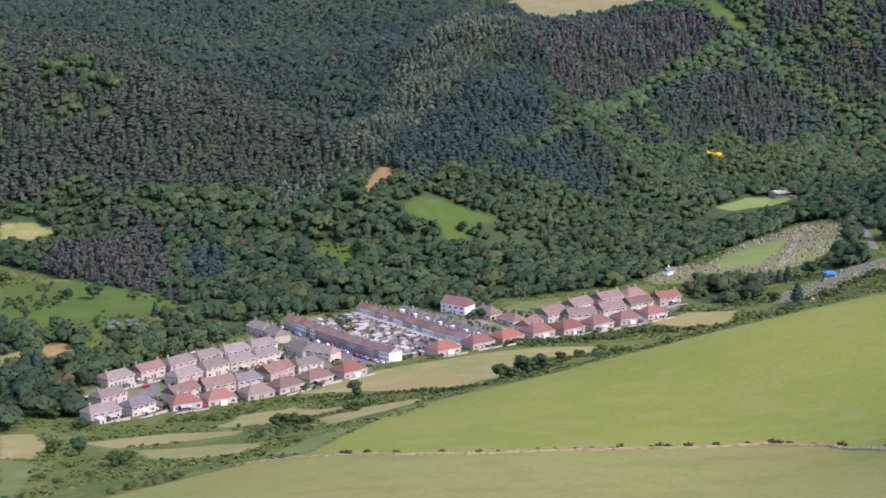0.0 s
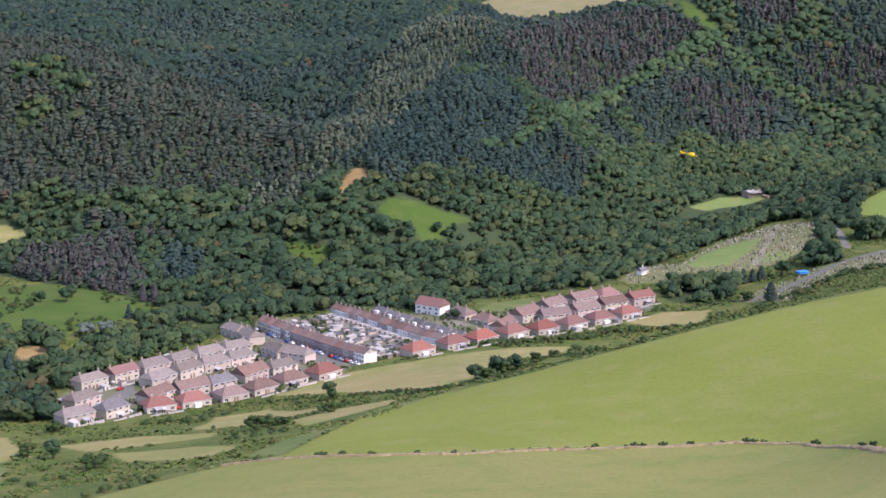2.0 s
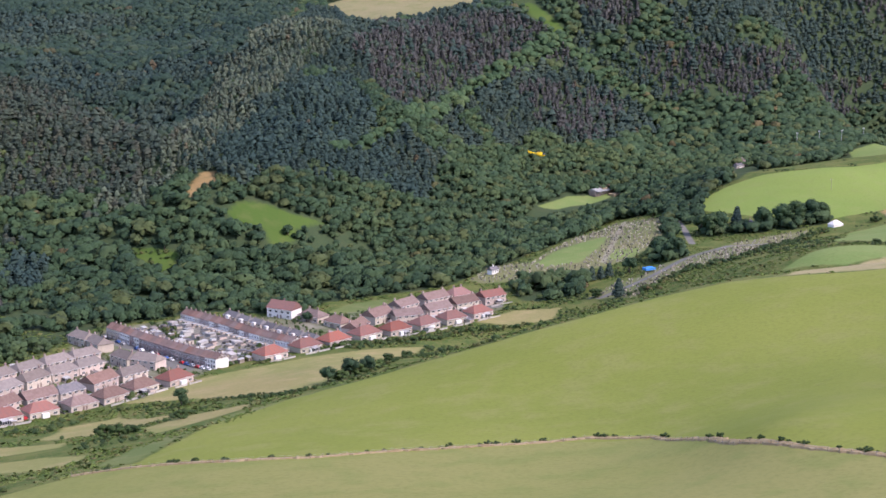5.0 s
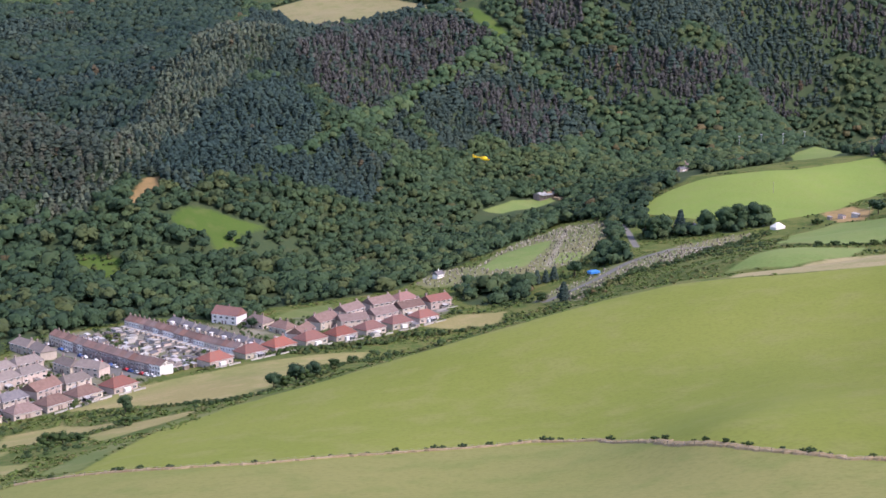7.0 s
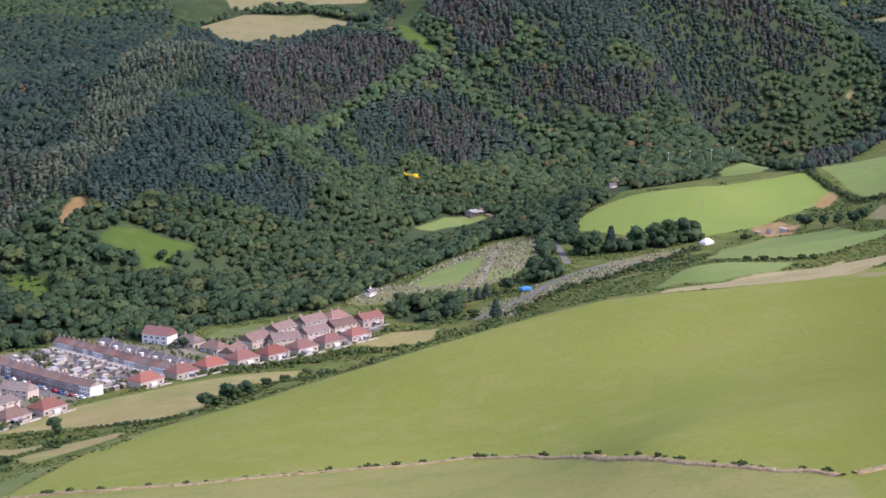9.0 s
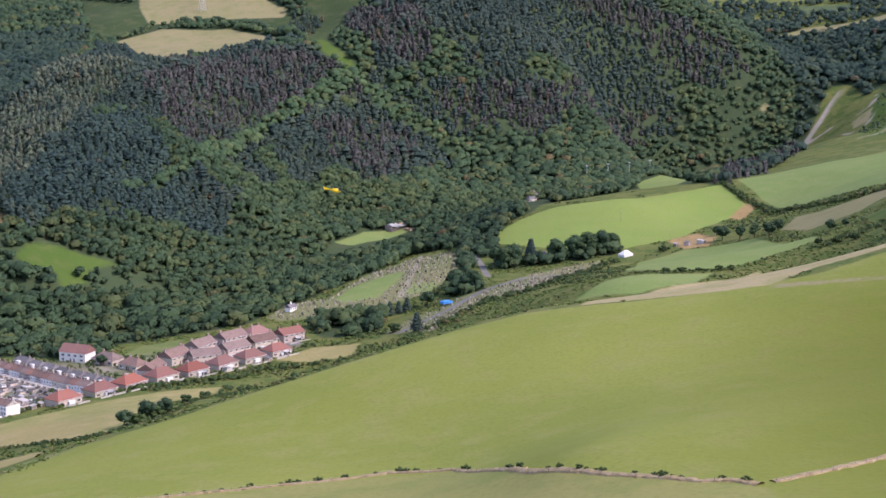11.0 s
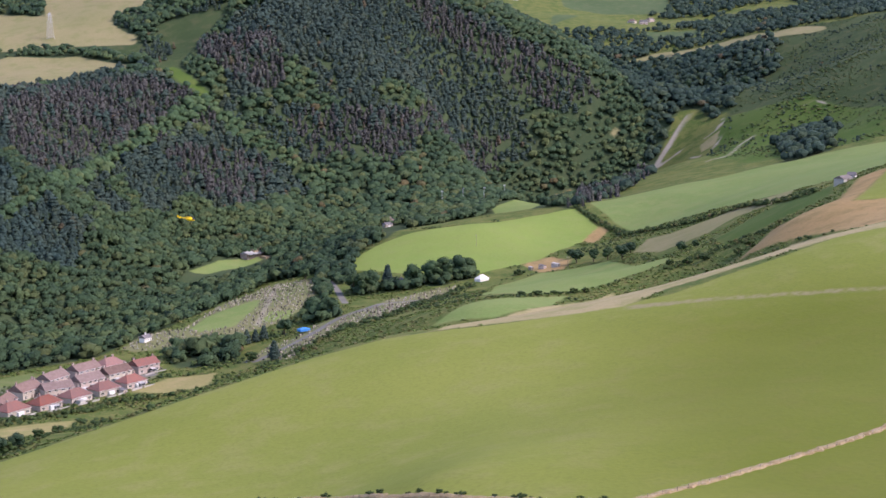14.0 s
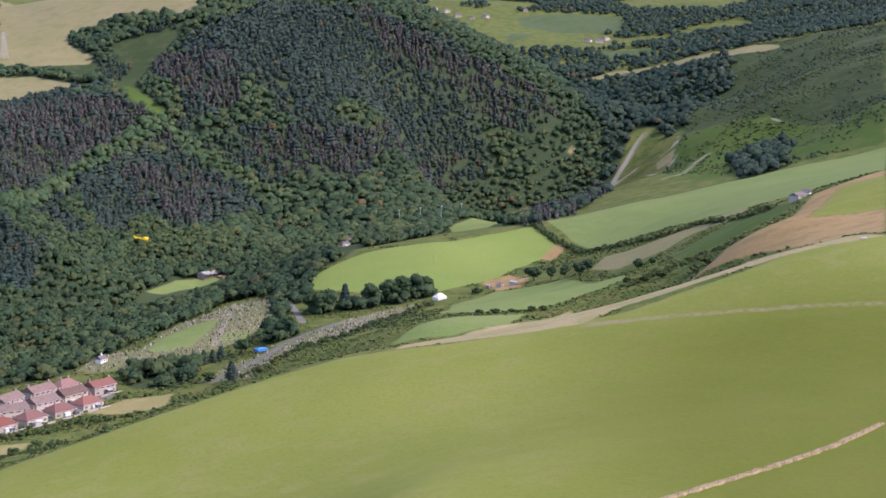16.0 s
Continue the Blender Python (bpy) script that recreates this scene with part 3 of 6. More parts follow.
def inside_distance(x, y, ring):
    """Metres inside (plus) or outside (minus) a closed ring."""
    ring = np.array(ring, float)
    best, inside = np.full(x.shape, 1e9), np.zeros(x.shape, bool)
    for (ax, ay), (bx, by) in zip(ring, np.roll(ring, -1, 0)):
        dx, dy = bx - ax, by - ay
        k = np.clip(((x - ax) * dx + (y - ay) * dy) / (dx * dx + dy * dy + 1e-9), 0, 1)
        best = np.minimum(best, np.hypot(x - ax - k * dx, y - ay - k * dy))
        cross = ((ay > y) != (by > y)) & (x < dx * (y - ay) / (dy if abs(dy) > 1e-9 else 1e-9) + ax)
        inside ^= cross
    return np.where(inside, best, -best)


def line_distance(x, y, line, half):
    """Metres inside (plus) a ribbon of that half width."""
    best = np.full(x.shape, 1e9)
    for (ax, ay), (bx, by) in zip(line[:-1], line[1:]):
        dx, dy = bx - ax, by - ay
        k = np.clip(((x - ax) * dx + (y - ay) * dy) / (dx * dx + dy * dy + 1e-9), 0, 1)
        best = np.minimum(best, np.hypot(x - ax - k * dx, y - ay - k * dy))
    return half - best


def cover_of(x, y, name):
    best = np.full(np.shape(x), -60.0)
    for ring in COVER[name]:
        best = np.maximum(best, inside_distance(x, y, ring))
    return best


def axis(start, fine_from, fine_to, end, step, growth):
    mid = list(np.arange(fine_from, fine_to, step))
    low, high, s = [fine_from], [mid[-1]], step
    while low[-1] > start:
        s *= growth
        low.append(low[-1] - min(s, 60))
    s = step
    while high[-1] < end:
        s *= growth
        high.append(high[-1] + min(s, 60))
    return np.array(low[:0:-1] + mid + high[1:])


def build_ground():
    gx, gy = axis(-2600, -240, 480, 3600, 3.0, 1.022), axis(-900, 400, 1120, 4900, 3.0, 1.013)
    x, y = np.meshgrid(gx, gy)
    z = height(x, y)
    nx, ny = len(gx), len(gy)
    i = np.arange(nx * ny).reshape(ny, nx)
    quads = np.stack([i[:-1, :-1], i[:-1, 1:], i[1:, 1:], i[1:, :-1]], -1).reshape(-1, 4)
    me = mesh_from(np.stack([x, y, z], -1).reshape(-1, 3), quads, "ground")
    me.polygons.foreach_set("use_smooth", np.ones(len(me.polygons), bool))
    for name in COVER:
        a = me.attributes.new(name, "FLOAT", "POINT")
        a.data.foreach_set("value", np.clip(cover_of(x, y, name), -60, 60).ravel().astype(np.float32))
    for name, lines in (("road", ROADS), ("track", TRACKS)):
        a = me.attributes.new(name, "FLOAT", "POINT")
        best = np.full(x.shape, -60.0)
        for line, half in lines:
            best = np.maximum(best, line_distance(x, y, line, half))
        a.data.foreach_set("value", np.clip(best, -60, 60).ravel().astype(np.float32))
    me.materials.append(ground_material())
    return tagged(new("ground", me), "green hill pasture, hay meadows and bracken across a valley", "ground", kind="structure")


def mesh_from(verts, faces, name):
    """A mesh from arrays of corners and of faces that all have as many corners."""
    me = bpy.data.meshes.new(name)
    faces = np.asarray(faces, np.int32)
    me.vertices.add(len(verts))
    me.vertices.foreach_set("co", np.asarray(verts, np.float32).ravel())
    me.loops.add(faces.size)
    me.loops.foreach_set("vertex_index", faces.ravel())
    me.polygons.add(len(faces))
    me.polygons.foreach_set("loop_start", np.arange(0, faces.size, faces.shape[1], dtype=np.int32))
    me.update(calc_edges=True)
    return me


ROADS = [(ROAD_MAIN, 3.3), (ROAD_NORTH, 2.3), (ROAD_CLUB, 3.0), (ROAD_WEST, 3.5), (STREET_TERRACE, 5.0), (STREET_WEST, 4.0), (STREET_EAST, 3.5)]
TRACKS = [(CEMETERY_PATH, 1.5), (QUARRY_TRACK, 4.0), (QUARRY_LANE, 2.8), (MOOR_TRACK, 2.6), (MOOR_TRACK_UPPER, 2.4), (MOOR_TRACK_TOP, 2.4)]
WOOD = WOOD_EDGE + [(900, 1800), (860, 1960), (640, 2010), (400, 1990), (360, 2200), (-300, 2200), (-760, 1900), (-620, 1100)]
COVER["wood"] = [WOOD, WOOD_BEHIND_VILLAGE, WOOD_WEST, WOOD_CEMETERY, WOOD_ROAD, WOOD_LANE, WOOD_NORTH, WOOD_FIELD_EDGE, WOOD_GLEN, WOOD_GULLY, WOOD_MOOR_FOOT]
build_ground()

# ---- trees ----


def foliage(name, dark, mid, light, olive=(0.115, 0.125, 0.040), share=0.75, rough=0.7):
    """Leaves: a shade for each tree, some trees turned olive or rusty, patches over the stand and fine speckle."""
    m, tree, b = material(name, rough, 0.12)
    tone, cast = tree.nodes.new("ShaderNodeAttribute"), tree.nodes.new("ShaderNodeAttribute")
    tone.attribute_name, cast.attribute_name = "tone", "cast"
    tone, cast = tone.outputs["Fac"], cast.outputs["Fac"]
    c = mix_of(tree, ramp_of(tree, tone, 0.0, 0.6), dark, mid)
    c = mix_of(tree, math_of(tree, "MULTIPLY", ramp_of(tree, tone, 0.55, 1.0), 0.7), c, light)
    c = mix_of(tree, math_of(tree, "MULTIPLY", ramp_of(tree, noise_of(tree, 0.02, 3), 0.45, 0.7), 0.4), c, mid)
    c = mix_of(tree, math_of(tree, "MULTIPLY", ramp_of(tree, cast, share, share + 0.2), 0.6), c, olive)
    c = mix_of(tree, math_of(tree, "MULTIPLY", ramp_of(tree, cast, 0.990, 0.998), 0.6), c, (0.125, 0.078, 0.042))
    c = mix_of(tree, math_of(tree, "MULTIPLY", ramp_of(tree, noise_of(tree, 1.1, 3), 0.5, 0.75), 0.28), c, dark)
    tree.links.new(c, b.inputs["Base Color"])
    bump_of(tree, b, noise_of(tree, 1.6, 4), 0.9, 0.6)
    return m


LEAF = foliage("broadleaf", (0.026, 0.052, 0.029), (0.042, 0.078, 0.036), (0.084, 0.118, 0.043), (0.090, 0.106, 0.036))
# darker copy of the broadleaf: the back slope's shade is put into its colour
SHADED_LEAF = foliage("shaded_broadleaf", (0.020, 0.041, 0.031), (0.028, 0.054, 0.037), (0.044, 0.072, 0.041), (0.050, 0.072, 0.036))
BRIGHT_LEAF = foliage("bright_broadleaf", (0.031, 0.064, 0.032), (0.048, 0.090, 0.040), (0.082, 0.122, 0.048), (0.086, 0.110, 0.040))
# spruce and pine colours are pushed towards blue to paint in distance haze
SPRUCE = foliage("spruce", (0.029, 0.053, 0.046), (0.041, 0.069, 0.055), (0.064, 0.090, 0.063), (0.062, 0.082, 0.048), 0.7)
PINE = foliage("scots_pine", (0.037, 0.056, 0.044), (0.051, 0.073, 0.053), (0.076, 0.094, 0.062), (0.076, 0.075, 0.053), 0.65)
TEAL = foliage("blue_spruce", (0.029, 0.056, 0.049), (0.039, 0.070, 0.059), (0.060, 0.092, 0.073), (0.050, 0.080, 0.054), 0.7)
LARCH = foliage("bare_larch", (0.062, 0.066, 0.062), (0.078, 0.080, 0.075), (0.096, 0.094, 0.086), (0.062, 0.078, 0.056), 0.75)
PALE = foliage("thin_pine", (0.078, 0.104, 0.074), (0.104, 0.136, 0.090), (0.136, 0.158, 0.104), (0.110, 0.118, 0.078), 0.7)
SHRUB = foliage("shrub", (0.027, 0.052, 0.018), (0.048, 0.080, 0.025), (0.084, 0.106, 0.034), (0.12, 0.112, 0.040), 0.72)
BRACKEN = foliage("bracken", (0.080, 0.130, 0.030), (0.110, 0.160, 0.038), (0.150, 0.180, 0.055), (0.22, 0.185, 0.080), 0.7)
SILVER = foliage("silver_willow", (0.10, 0.13, 0.11), (0.14, 0.17, 0.14), (0.19, 0.21, 0.18))
BARK = mottled("bark", (0.09, 0.07, 0.05), (0.14, 0.115, 0.085), 2.0, 0.95, 0.1)


def ball(level):
    bm = bmesh.new()
    bmesh.ops.create_icosphere(bm, subdivisions=level, radius=1.0)
    bm.verts.ensure_lookup_table()
    v = np.array([p.co[:] for p in bm.verts])
    f = np.array([[p.index for p in q.verts] for q in bm.faces])
    bm.free()
    return v, f


BALL_0, BALL_1, BALL_2 = ball(1), ball(2), ball(3)


def join(pieces):
    verts, faces, n = [], [], 0
    for v, f in pieces:
        verts.append(v)
        faces.append(f + n)
        n += len(v)
    return np.concatenate(verts), np.concatenate(faces)


def lumpy(rs, shape, amount):
    v, f = shape
    return v * (1 + amount * (rs.rand(len(v), 1) - 0.5)), f


def post(radius, low, high, sides=4, taper=0.6):
    a = np.arange(sides) * 2 * np.pi / sides
    ring = np.stack([np.cos(a), np.sin(a), np.zeros(sides)], 1)
    v = np.concatenate([ring * radius + [0, 0, low], ring * radius * taper + [0, 0, high]])
    f = []
    for i in range(sides):
        j = (i + 1) % sides
        f += [[i, j, j + sides], [i, j + sides, i + sides]]
    return v, np.array(f)


def sprays(rs, centres, count, low, high, droop=0.0):
    """Loose leaf sprays standing off round clumps given as (x, y, z, radius)."""
    c = np.array(centres)[rs.randint(len(centres), size=count)]
    d = rs.randn(count, 3)
    d[:, 2] = d[:, 2] * 0.8 + 0.25
    d /= np.linalg.norm(d, axis=1)[:, None]
    p = c[:, :3] + d * c[:, 3:] * rs.uniform(0.85, 1.25, (count, 1))
    u = np.cross(d, rs.randn(count, 3))
    u /= np.linalg.norm(u, axis=1)[:, None]
    w = np.cross(d, u) + d * rs.uniform(-0.7, 0.7, (count, 1))
    w[:, 2] -= droop
    s = rs.uniform(low, high, (count, 1))
    v = np.stack([p + u * s, p - u * s * 0.6 + w * s, p - u * s * 0.5 - w * s], 1).reshape(-1, 3)
    return v, np.arange(3 * count).reshape(-1, 3)


def conifer_shape(seed, tiers=4, sides=6, wide=0.19, loose=22):
    """A ragged spire one metre high of drooping branch tiers."""
    rs = np.random.RandomState(seed)
    pieces, centres = [post(0.018, 0, 0.3, 3)], []
    for k in range(tiers):
        low, high = 0.10 + 0.80 * k / tiers, 0.16 + 0.84 * (k + 1.6) / (tiers + 0.6)
        r = wide * (1 - k / (tiers + 0.5)) ** 0.42
        a = np.arange(sides) * 2 * np.pi / sides + rs.rand() * 6
        rr = r * (0.5 + 0.75 * rs.rand(sides))
        ring = np.stack([np.cos(a) * rr, np.sin(a) * rr, low + 0.07 * rs.randn(sides) * (1 - k / tiers)], 1)
        top = np.array([[0.02 * rs.randn(), 0.02 * rs.randn(), min(high, 1.0) - 0.04 * rs.rand()]])
        pieces.append((np.concatenate([ring, top]), np.array([[i, (i + 1) % sides, sides] for i in range(sides)])))
        centres.append((0, 0, low + 0.1, r * 0.75))
    pieces.append(sprays(rs, centres, loose, 0.03, 0.09, 0.6))
    return join(pieces)


def broadleaf_shape(seed, clumps=4, loose=46):
    """A crown one metre high and about as wide of uneven leafy clumps, on a short trunk."""
    rs = np.random.RandomState(seed)
    pieces, centres = [post(0.03, 0, 0.4, 3)], [(0, 0, 0.5, 0.30)]
    for k in range(clumps):
        a, up, r = rs.rand() * 6.28, rs.uniform(-0.45, 0.95), rs.uniform(0.15, 0.25)
        w = np.sqrt(max(0.05, 1 - up * up)) * rs.uniform(0.22, 0.40)
        centres.append((np.cos(a) * w, np.sin(a) * w, 0.53 + 0.27 * up, r))
    for cx, cy, cz, r in centres:
        v, f = lumpy(rs, BALL_SMALL, 0.6)
        pieces.append((v * r * [1, 1, 1.15] + [cx, cy, cz], f))
    pieces.append(sprays(rs, centres, loose, 0.05, 0.12))
    return join(pieces)


def small_ball():
    t = (1 + 5 ** 0.5) / 2
    v = np.array([[-1, t, 0], [1, t, 0], [-1, -t, 0], [1, -t, 0], [0, -1, t], [0, 1, t], [0, -1, -t], [0, 1, -t], [t, 0, -1], [t, 0, 1], [-t, 0, -1], [-t, 0, 1]]) / np.hypot(1, t)
    f = [(i, j, k) for i in range(12) for j in range(i + 1, 12) for k in range(j + 1, 12)
         if max(np.linalg.norm(v[i] - v[j]), np.linalg.norm(v[j] - v[k]), np.linalg.norm(v[i] - v[k])) < 1.1]
    f = [(a, b, c) if np.dot(np.cross(v[b] - v[a], v[c] - v[a]), v[a]) > 0 else (a, c, b) for a, b, c in f]
    return v, np.array(f)


BALL_SMALL = small_ball()
CONIFERS = [conifer_shape(s) for s in range(8)]
FAR_CONIFERS = [conifer_shape(20 + s, 3, 5, 0.20, 18) for s in range(8)]
LARCHES = [conifer_shape(40 + s, 3, 5, 0.13, 30) for s in range(6)]
BROADLEAVES = [broadleaf_shape(80 + s, 4, 42) for s in range(10)]
FRONDS = [sprays(np.random.RandomState(260 + s), [(0, 0, 0.3, 0.42)], 10, 0.20, 0.42, 0.1) for s in range(6)]
BUSHES = [broadleaf_shape(120 + s, 2, 30) for s in range(6)]
TUFTS = [broadleaf_shape(160 + s, 0, 16) for s in range(6)]
FAR_SHAPES = [broadleaf_shape(180 + s, 1, 9) for s in range(6)]
TINY_SHAPES = [broadleaf_shape(220 + s, 0, 12) for s in range(6)]


def crown_normals(v, rs):
    """Directions outward from the middle of a crown, a little ruffled, so that foliage shades as one soft mass."""
    r = max(0.05, np.percentile(np.hypot(v[:, 0], v[:, 1]), 92))
    low, high = v[:, 2].min(), v[:, 2].max()
    n = np.stack([v[:, 0] / r, v[:, 1] / r, 0.25 + 1.1 * (v[:, 2] - low) / (high - low)], 1) + 0.32 * rs.randn(*v.shape)
    return n / np.linalg.norm(n, axis=1)[:, None]


def stand(name, label, category, shapes, x, y, tall, width, mat, seed=1, sink=0.3, soft=True):
    """Many trees in one mesh: places, heights and widths in metres, each with its own tone."""
    rs = np.random.RandomState(seed)
    z = height(x, y)
    kind, turn, tone = rs.randint(0, len(shapes), len(x)), rs.rand(len(x)) * 6.28, rs.rand(len(x))
    patch = np.clip(fractal(x, y, 90, 3) * 0.9 + 0.5, 0, 1)
    tone = np.clip(0.50 * tone ** 1.15 + 0.62 * patch - 0.06, 0, 1)
    cast = rs.rand(len(x))
    verts, faces, tones, casts, normals, n = [], [], [], [], [], 0
    for k, (v, f) in enumerate(shapes):
        pick = np.nonzero(kind == k)[0]
        if not len(pick):
            continue
        c, s = np.cos(turn[pick])[:, None], np.sin(turn[pick])[:, None]
        w, h = width[pick][:, None], tall[pick][:, None]
        lean = 0.03 * rs.randn(len(pick), 1)
        px = (v[:, 0] * c - v[:, 1] * s) * w + x[pick][:, None] + lean * v[:, 2] * h
        py = (v[:, 0] * s + v[:, 1] * c) * w + y[pick][:, None]
        pz = v[:, 2] * h + z[pick][:, None] - sink
        verts.append(np.stack([px, py, pz], -1).reshape(-1, 3))
        faces.append((f[None] + (n + np.arange(len(pick)) * len(v))[:, None, None]).reshape(-1, 3))
        tones.append(np.repeat(tone[pick], len(v)))
        casts.append(np.repeat(cast[pick], len(v)))
        o = crown_normals(v, rs)
        normals.append(np.stack([o[:, 0] * c - o[:, 1] * s, o[:, 0] * s + o[:, 1] * c, np.broadcast_to(o[:, 2], (len(pick), len(v)))], -1).reshape(-1, 3))
        n += len(pick) * len(v)
    me = mesh_from(np.concatenate(verts), np.concatenate(faces), name)
    a = me.attributes.new("tone", "FLOAT", "POINT")
    a.data.foreach_set("value", np.concatenate(tones).astype(np.float32))
    a = me.attributes.new("cast", "FLOAT", "POINT")
    a.data.foreach_set("value", np.concatenate(casts).astype(np.float32))
    if soft:
        me.polygons.foreach_set("use_smooth", np.ones(len(me.polygons), bool))
        me.normals_split_custom_set_from_vertices(np.concatenate(normals).astype(np.float32))
    me.materials.append(mat)
    return tagged(new(name, me), label, category, kind="stuff")


def jittered(x0, x1, y0, y1, step, seed):
    rs = np.random.RandomState(seed)
    x, y = np.meshgrid(np.arange(x0, x1, step), np.arange(y0, y1, step))
    x, y = x + (rs.rand(*x.shape) - 0.5) * step * 0.95, y + (rs.rand(*y.shape) - 0.5) * step * 0.95
    return x.ravel(), y.ravel()


def within(x, y, *rings):
    best = np.full(x.shape, -1e9)
    for ring in rings:
        best = np.maximum(best, inside_distance(x, y, ring))
    return best


def open_ground(x, y, names=("pasture", "hay", "lime", "lawn", "grave", "dry", "bare", "green", "garden", "rough", "rim", "nearside", "east_darker", "moor")):
    """How far inside any field or clearing."""
    best = np.full(x.shape, -1e9)
    for name in names:
        best = np.maximum(best, cover_of(x, y, name))
    for line, half in ROADS + TRACKS:
        best = np.maximum(best, line_distance(x, y, line, half + 1.0))
    return np.maximum(best, within(x, y, CLUB_CLEAR, COTTAGE_CLEAR, PITCH_CLEAR))



LARCH_RINGS = (LARCH_UPPER, LARCH_MIDDLE, LARCH_EAST, LARCH_CREST, LARCH_TOP, LARCH_WEST, LARCH_FOOT)


def in_seam(x, y):
    """Metres inside the green broadleaved seams that run down between the plantations."""
    return np.maximum(line_distance(x, y, SEAM_UPPER, 8.0), line_distance(x, y, SEAM_EAST, 10.0)) + fractal(x, y, 40, 3) * 14


def conifer_zone(x, y):
    """Where conifers stand, with ragged borders and broadleaved patches let into them."""
    wob = fractal(x, y, 60, 3) * 26
    larch = within(x, y, *LARCH_RINGS) + wob > 0
    pale = within(x, y, PALE_STAND) + wob * 0.7 > 0
    teal = within(x, y, TEAL_STAND, BLUE_SPRUCE) + wob * 0.6 > 0
    mixed = fractal(x + 500, y, 70, 3)
    spruce = (within(x, y, CONIFER_WEST, CONIFER_SPUR, CONIFER_EAST) + wob > 0) & ~(mixed > np.where(x < -40, 0.30, 0.16))
    # the slope behind the knoll, coloured as lying in shade
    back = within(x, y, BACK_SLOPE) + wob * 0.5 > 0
    pines = within(x, y, DARK_PINES) > 0
    seam = (in_seam(x, y) > 0) & ~pale
    back &= ~pale & ~pines
    wood = (larch | pale | teal | spruce | pines) & ~seam
    wood &= ~back | (fractal(x - 300, y, 50, 3) > 0.0)
    return wood, larch & ~back, pale, teal, back, pines


def plant_woods():
    x, y = jittered(-760, 920, 880, 2200, 5.1, 11)
    view = np.degrees(np.arctan2(x, y))
    keep = (view > -18.5) & (view < 39) & (within(x, y, WOOD) > 0) & (open_ground(x, y) < -1.5)
    x, y = x[keep], y[keep]
    wood, larch, pale, teal, back, pines = conifer_zone(x, y)
    rs = np.random.RandomState(5)
    n = len(x)
    tall = rs.uniform(6.4, 10.6, n) * (1 + 0.45 * fractal(x, y, 45, 3)) * np.where(rs.rand(n) < 0.07, 1.3, 1.0)
    tall = tall * np.where(larch, 1.15, 1.0) * np.where(pines, 1.25, 1.0)
    draw, swap = rs.rand(n), rs.rand(n)
    gone = (rs.rand(n) < np.where(pale, 0.14, np.where(larch, 0.14, 0.06))) | (fractal(x + 900, y, 24, 2) > 0.52)
    larch, pale = larch & (swap > 0.20), pale & (swap > 0.18)
    far = np.hypot(x, y) > 1520
    knoll = (x < -60) & ~back
    rest = ~larch & ~pale & ~teal
    for name, label, pick, shapes, mat, slim in (
            ("larch_plantation", "grey-brown bare larch plantation on the hillside", larch & ~pale & ~teal, LARCHES, LARCH, 1.35),
            ("pine_stand", "pale thin pine stand on the crest of the spur", pale, LARCHES, PALE, 1.75),
            ("blue_spruce_plantation", "blue-green spruce plantation on the spur", teal & ~pale, CONIFERS, TEAL, 1.65),
            ("pine_plantation", "brownish green pine plantation on the rounded knoll", rest & knoll, CONIFERS, PINE, 1.75),
            ("spruce_plantation", "dark green spruce plantation covering the spur", rest & ~knoll & ~far, CONIFERS, SPRUCE, 1.65),
            ("hill_spruce_plantation", "dark green spruce plantation on the upper hills", rest & ~knoll & far, FAR_CONIFERS, SPRUCE, 1.7)):
        p = wood & pick & ~gone
        stand(name, label, "woodland", shapes, x[p], y[p], tall[p], tall[p] * slim * (1.1 + 0.6 * draw[p]), mat, 3)
    # broadleaved woods are planted wider apart
    x, y = jittered(-760, 920, 600, 2200, 6.6, 12)
    view = np.degrees(np.arctan2(x, y))
    near_woods = within(x, y, WOOD_BEHIND_VILLAGE, WOOD_WEST, WOOD_CEMETERY, WOOD_ROAD, WOOD_LANE, WOOD_NORTH, WOOD_FIELD_EDGE)
    free = open_ground(x, y)
    keep = (view > -18.5) & (view < 39) & (((within(x, y, WOOD) > 0) & (free < -2.5)) | ((near_woods > 0) & (free < 0)))
    x, y = x[keep], y[keep]
    wood, larch, pale, teal, back, pines = conifer_zone(x, y)
    n = len(x)
    draw, far = rs.rand(n), np.hypot(x, y) > 1500
    valley = (np.hypot(x, y) < 1190) & (x < 210)
    tall = rs.uniform(6.5, 11.5, n) * (1 + 0.45 * fractal(x, y, 50, 3))
    tall = np.where(valley, tall * rs.uniform(0.6, 1.2, n), tall)
    under = wood & (draw < 0.16)
    tall = np.where(under, tall * 0.62, tall)
    grown = (~wood | under) & ~(valley & (fractal(x + 50, y, 28, 3) > 0.36))
    grown &= ~far | (rs.rand(n) < 0.92)
    bright = in_seam(x, y) > 0
    wide = tall * rs.uniform(1.0, 1.45, n) * np.where(far, 1.2, 1.0)
    for name, label, pick, shapes, mat in (
            ("broadleaf_wood", "mixed green broadleaved woodland along the valley side", ~far & ~bright & ~back, BROADLEAVES, LEAF),
            ("seam_wood", "bright green broadleaved trees between the plantations", bright & ~back, FAR_SHAPES, BRIGHT_LEAF),
            ("back_wood", "green woodland behind the knoll, the slope's shade put into its leaf colour", back, FAR_SHAPES, SHADED_LEAF),
            ("hill_wood", "distant broadleaved woodland on the upper hills", far & ~bright & ~back, FAR_SHAPES, LEAF)):
        p = grown & pick
        stand(name, label, "woodland", shapes, x[p], y[p], tall[p], wide[p], mat, 4, 0.8)


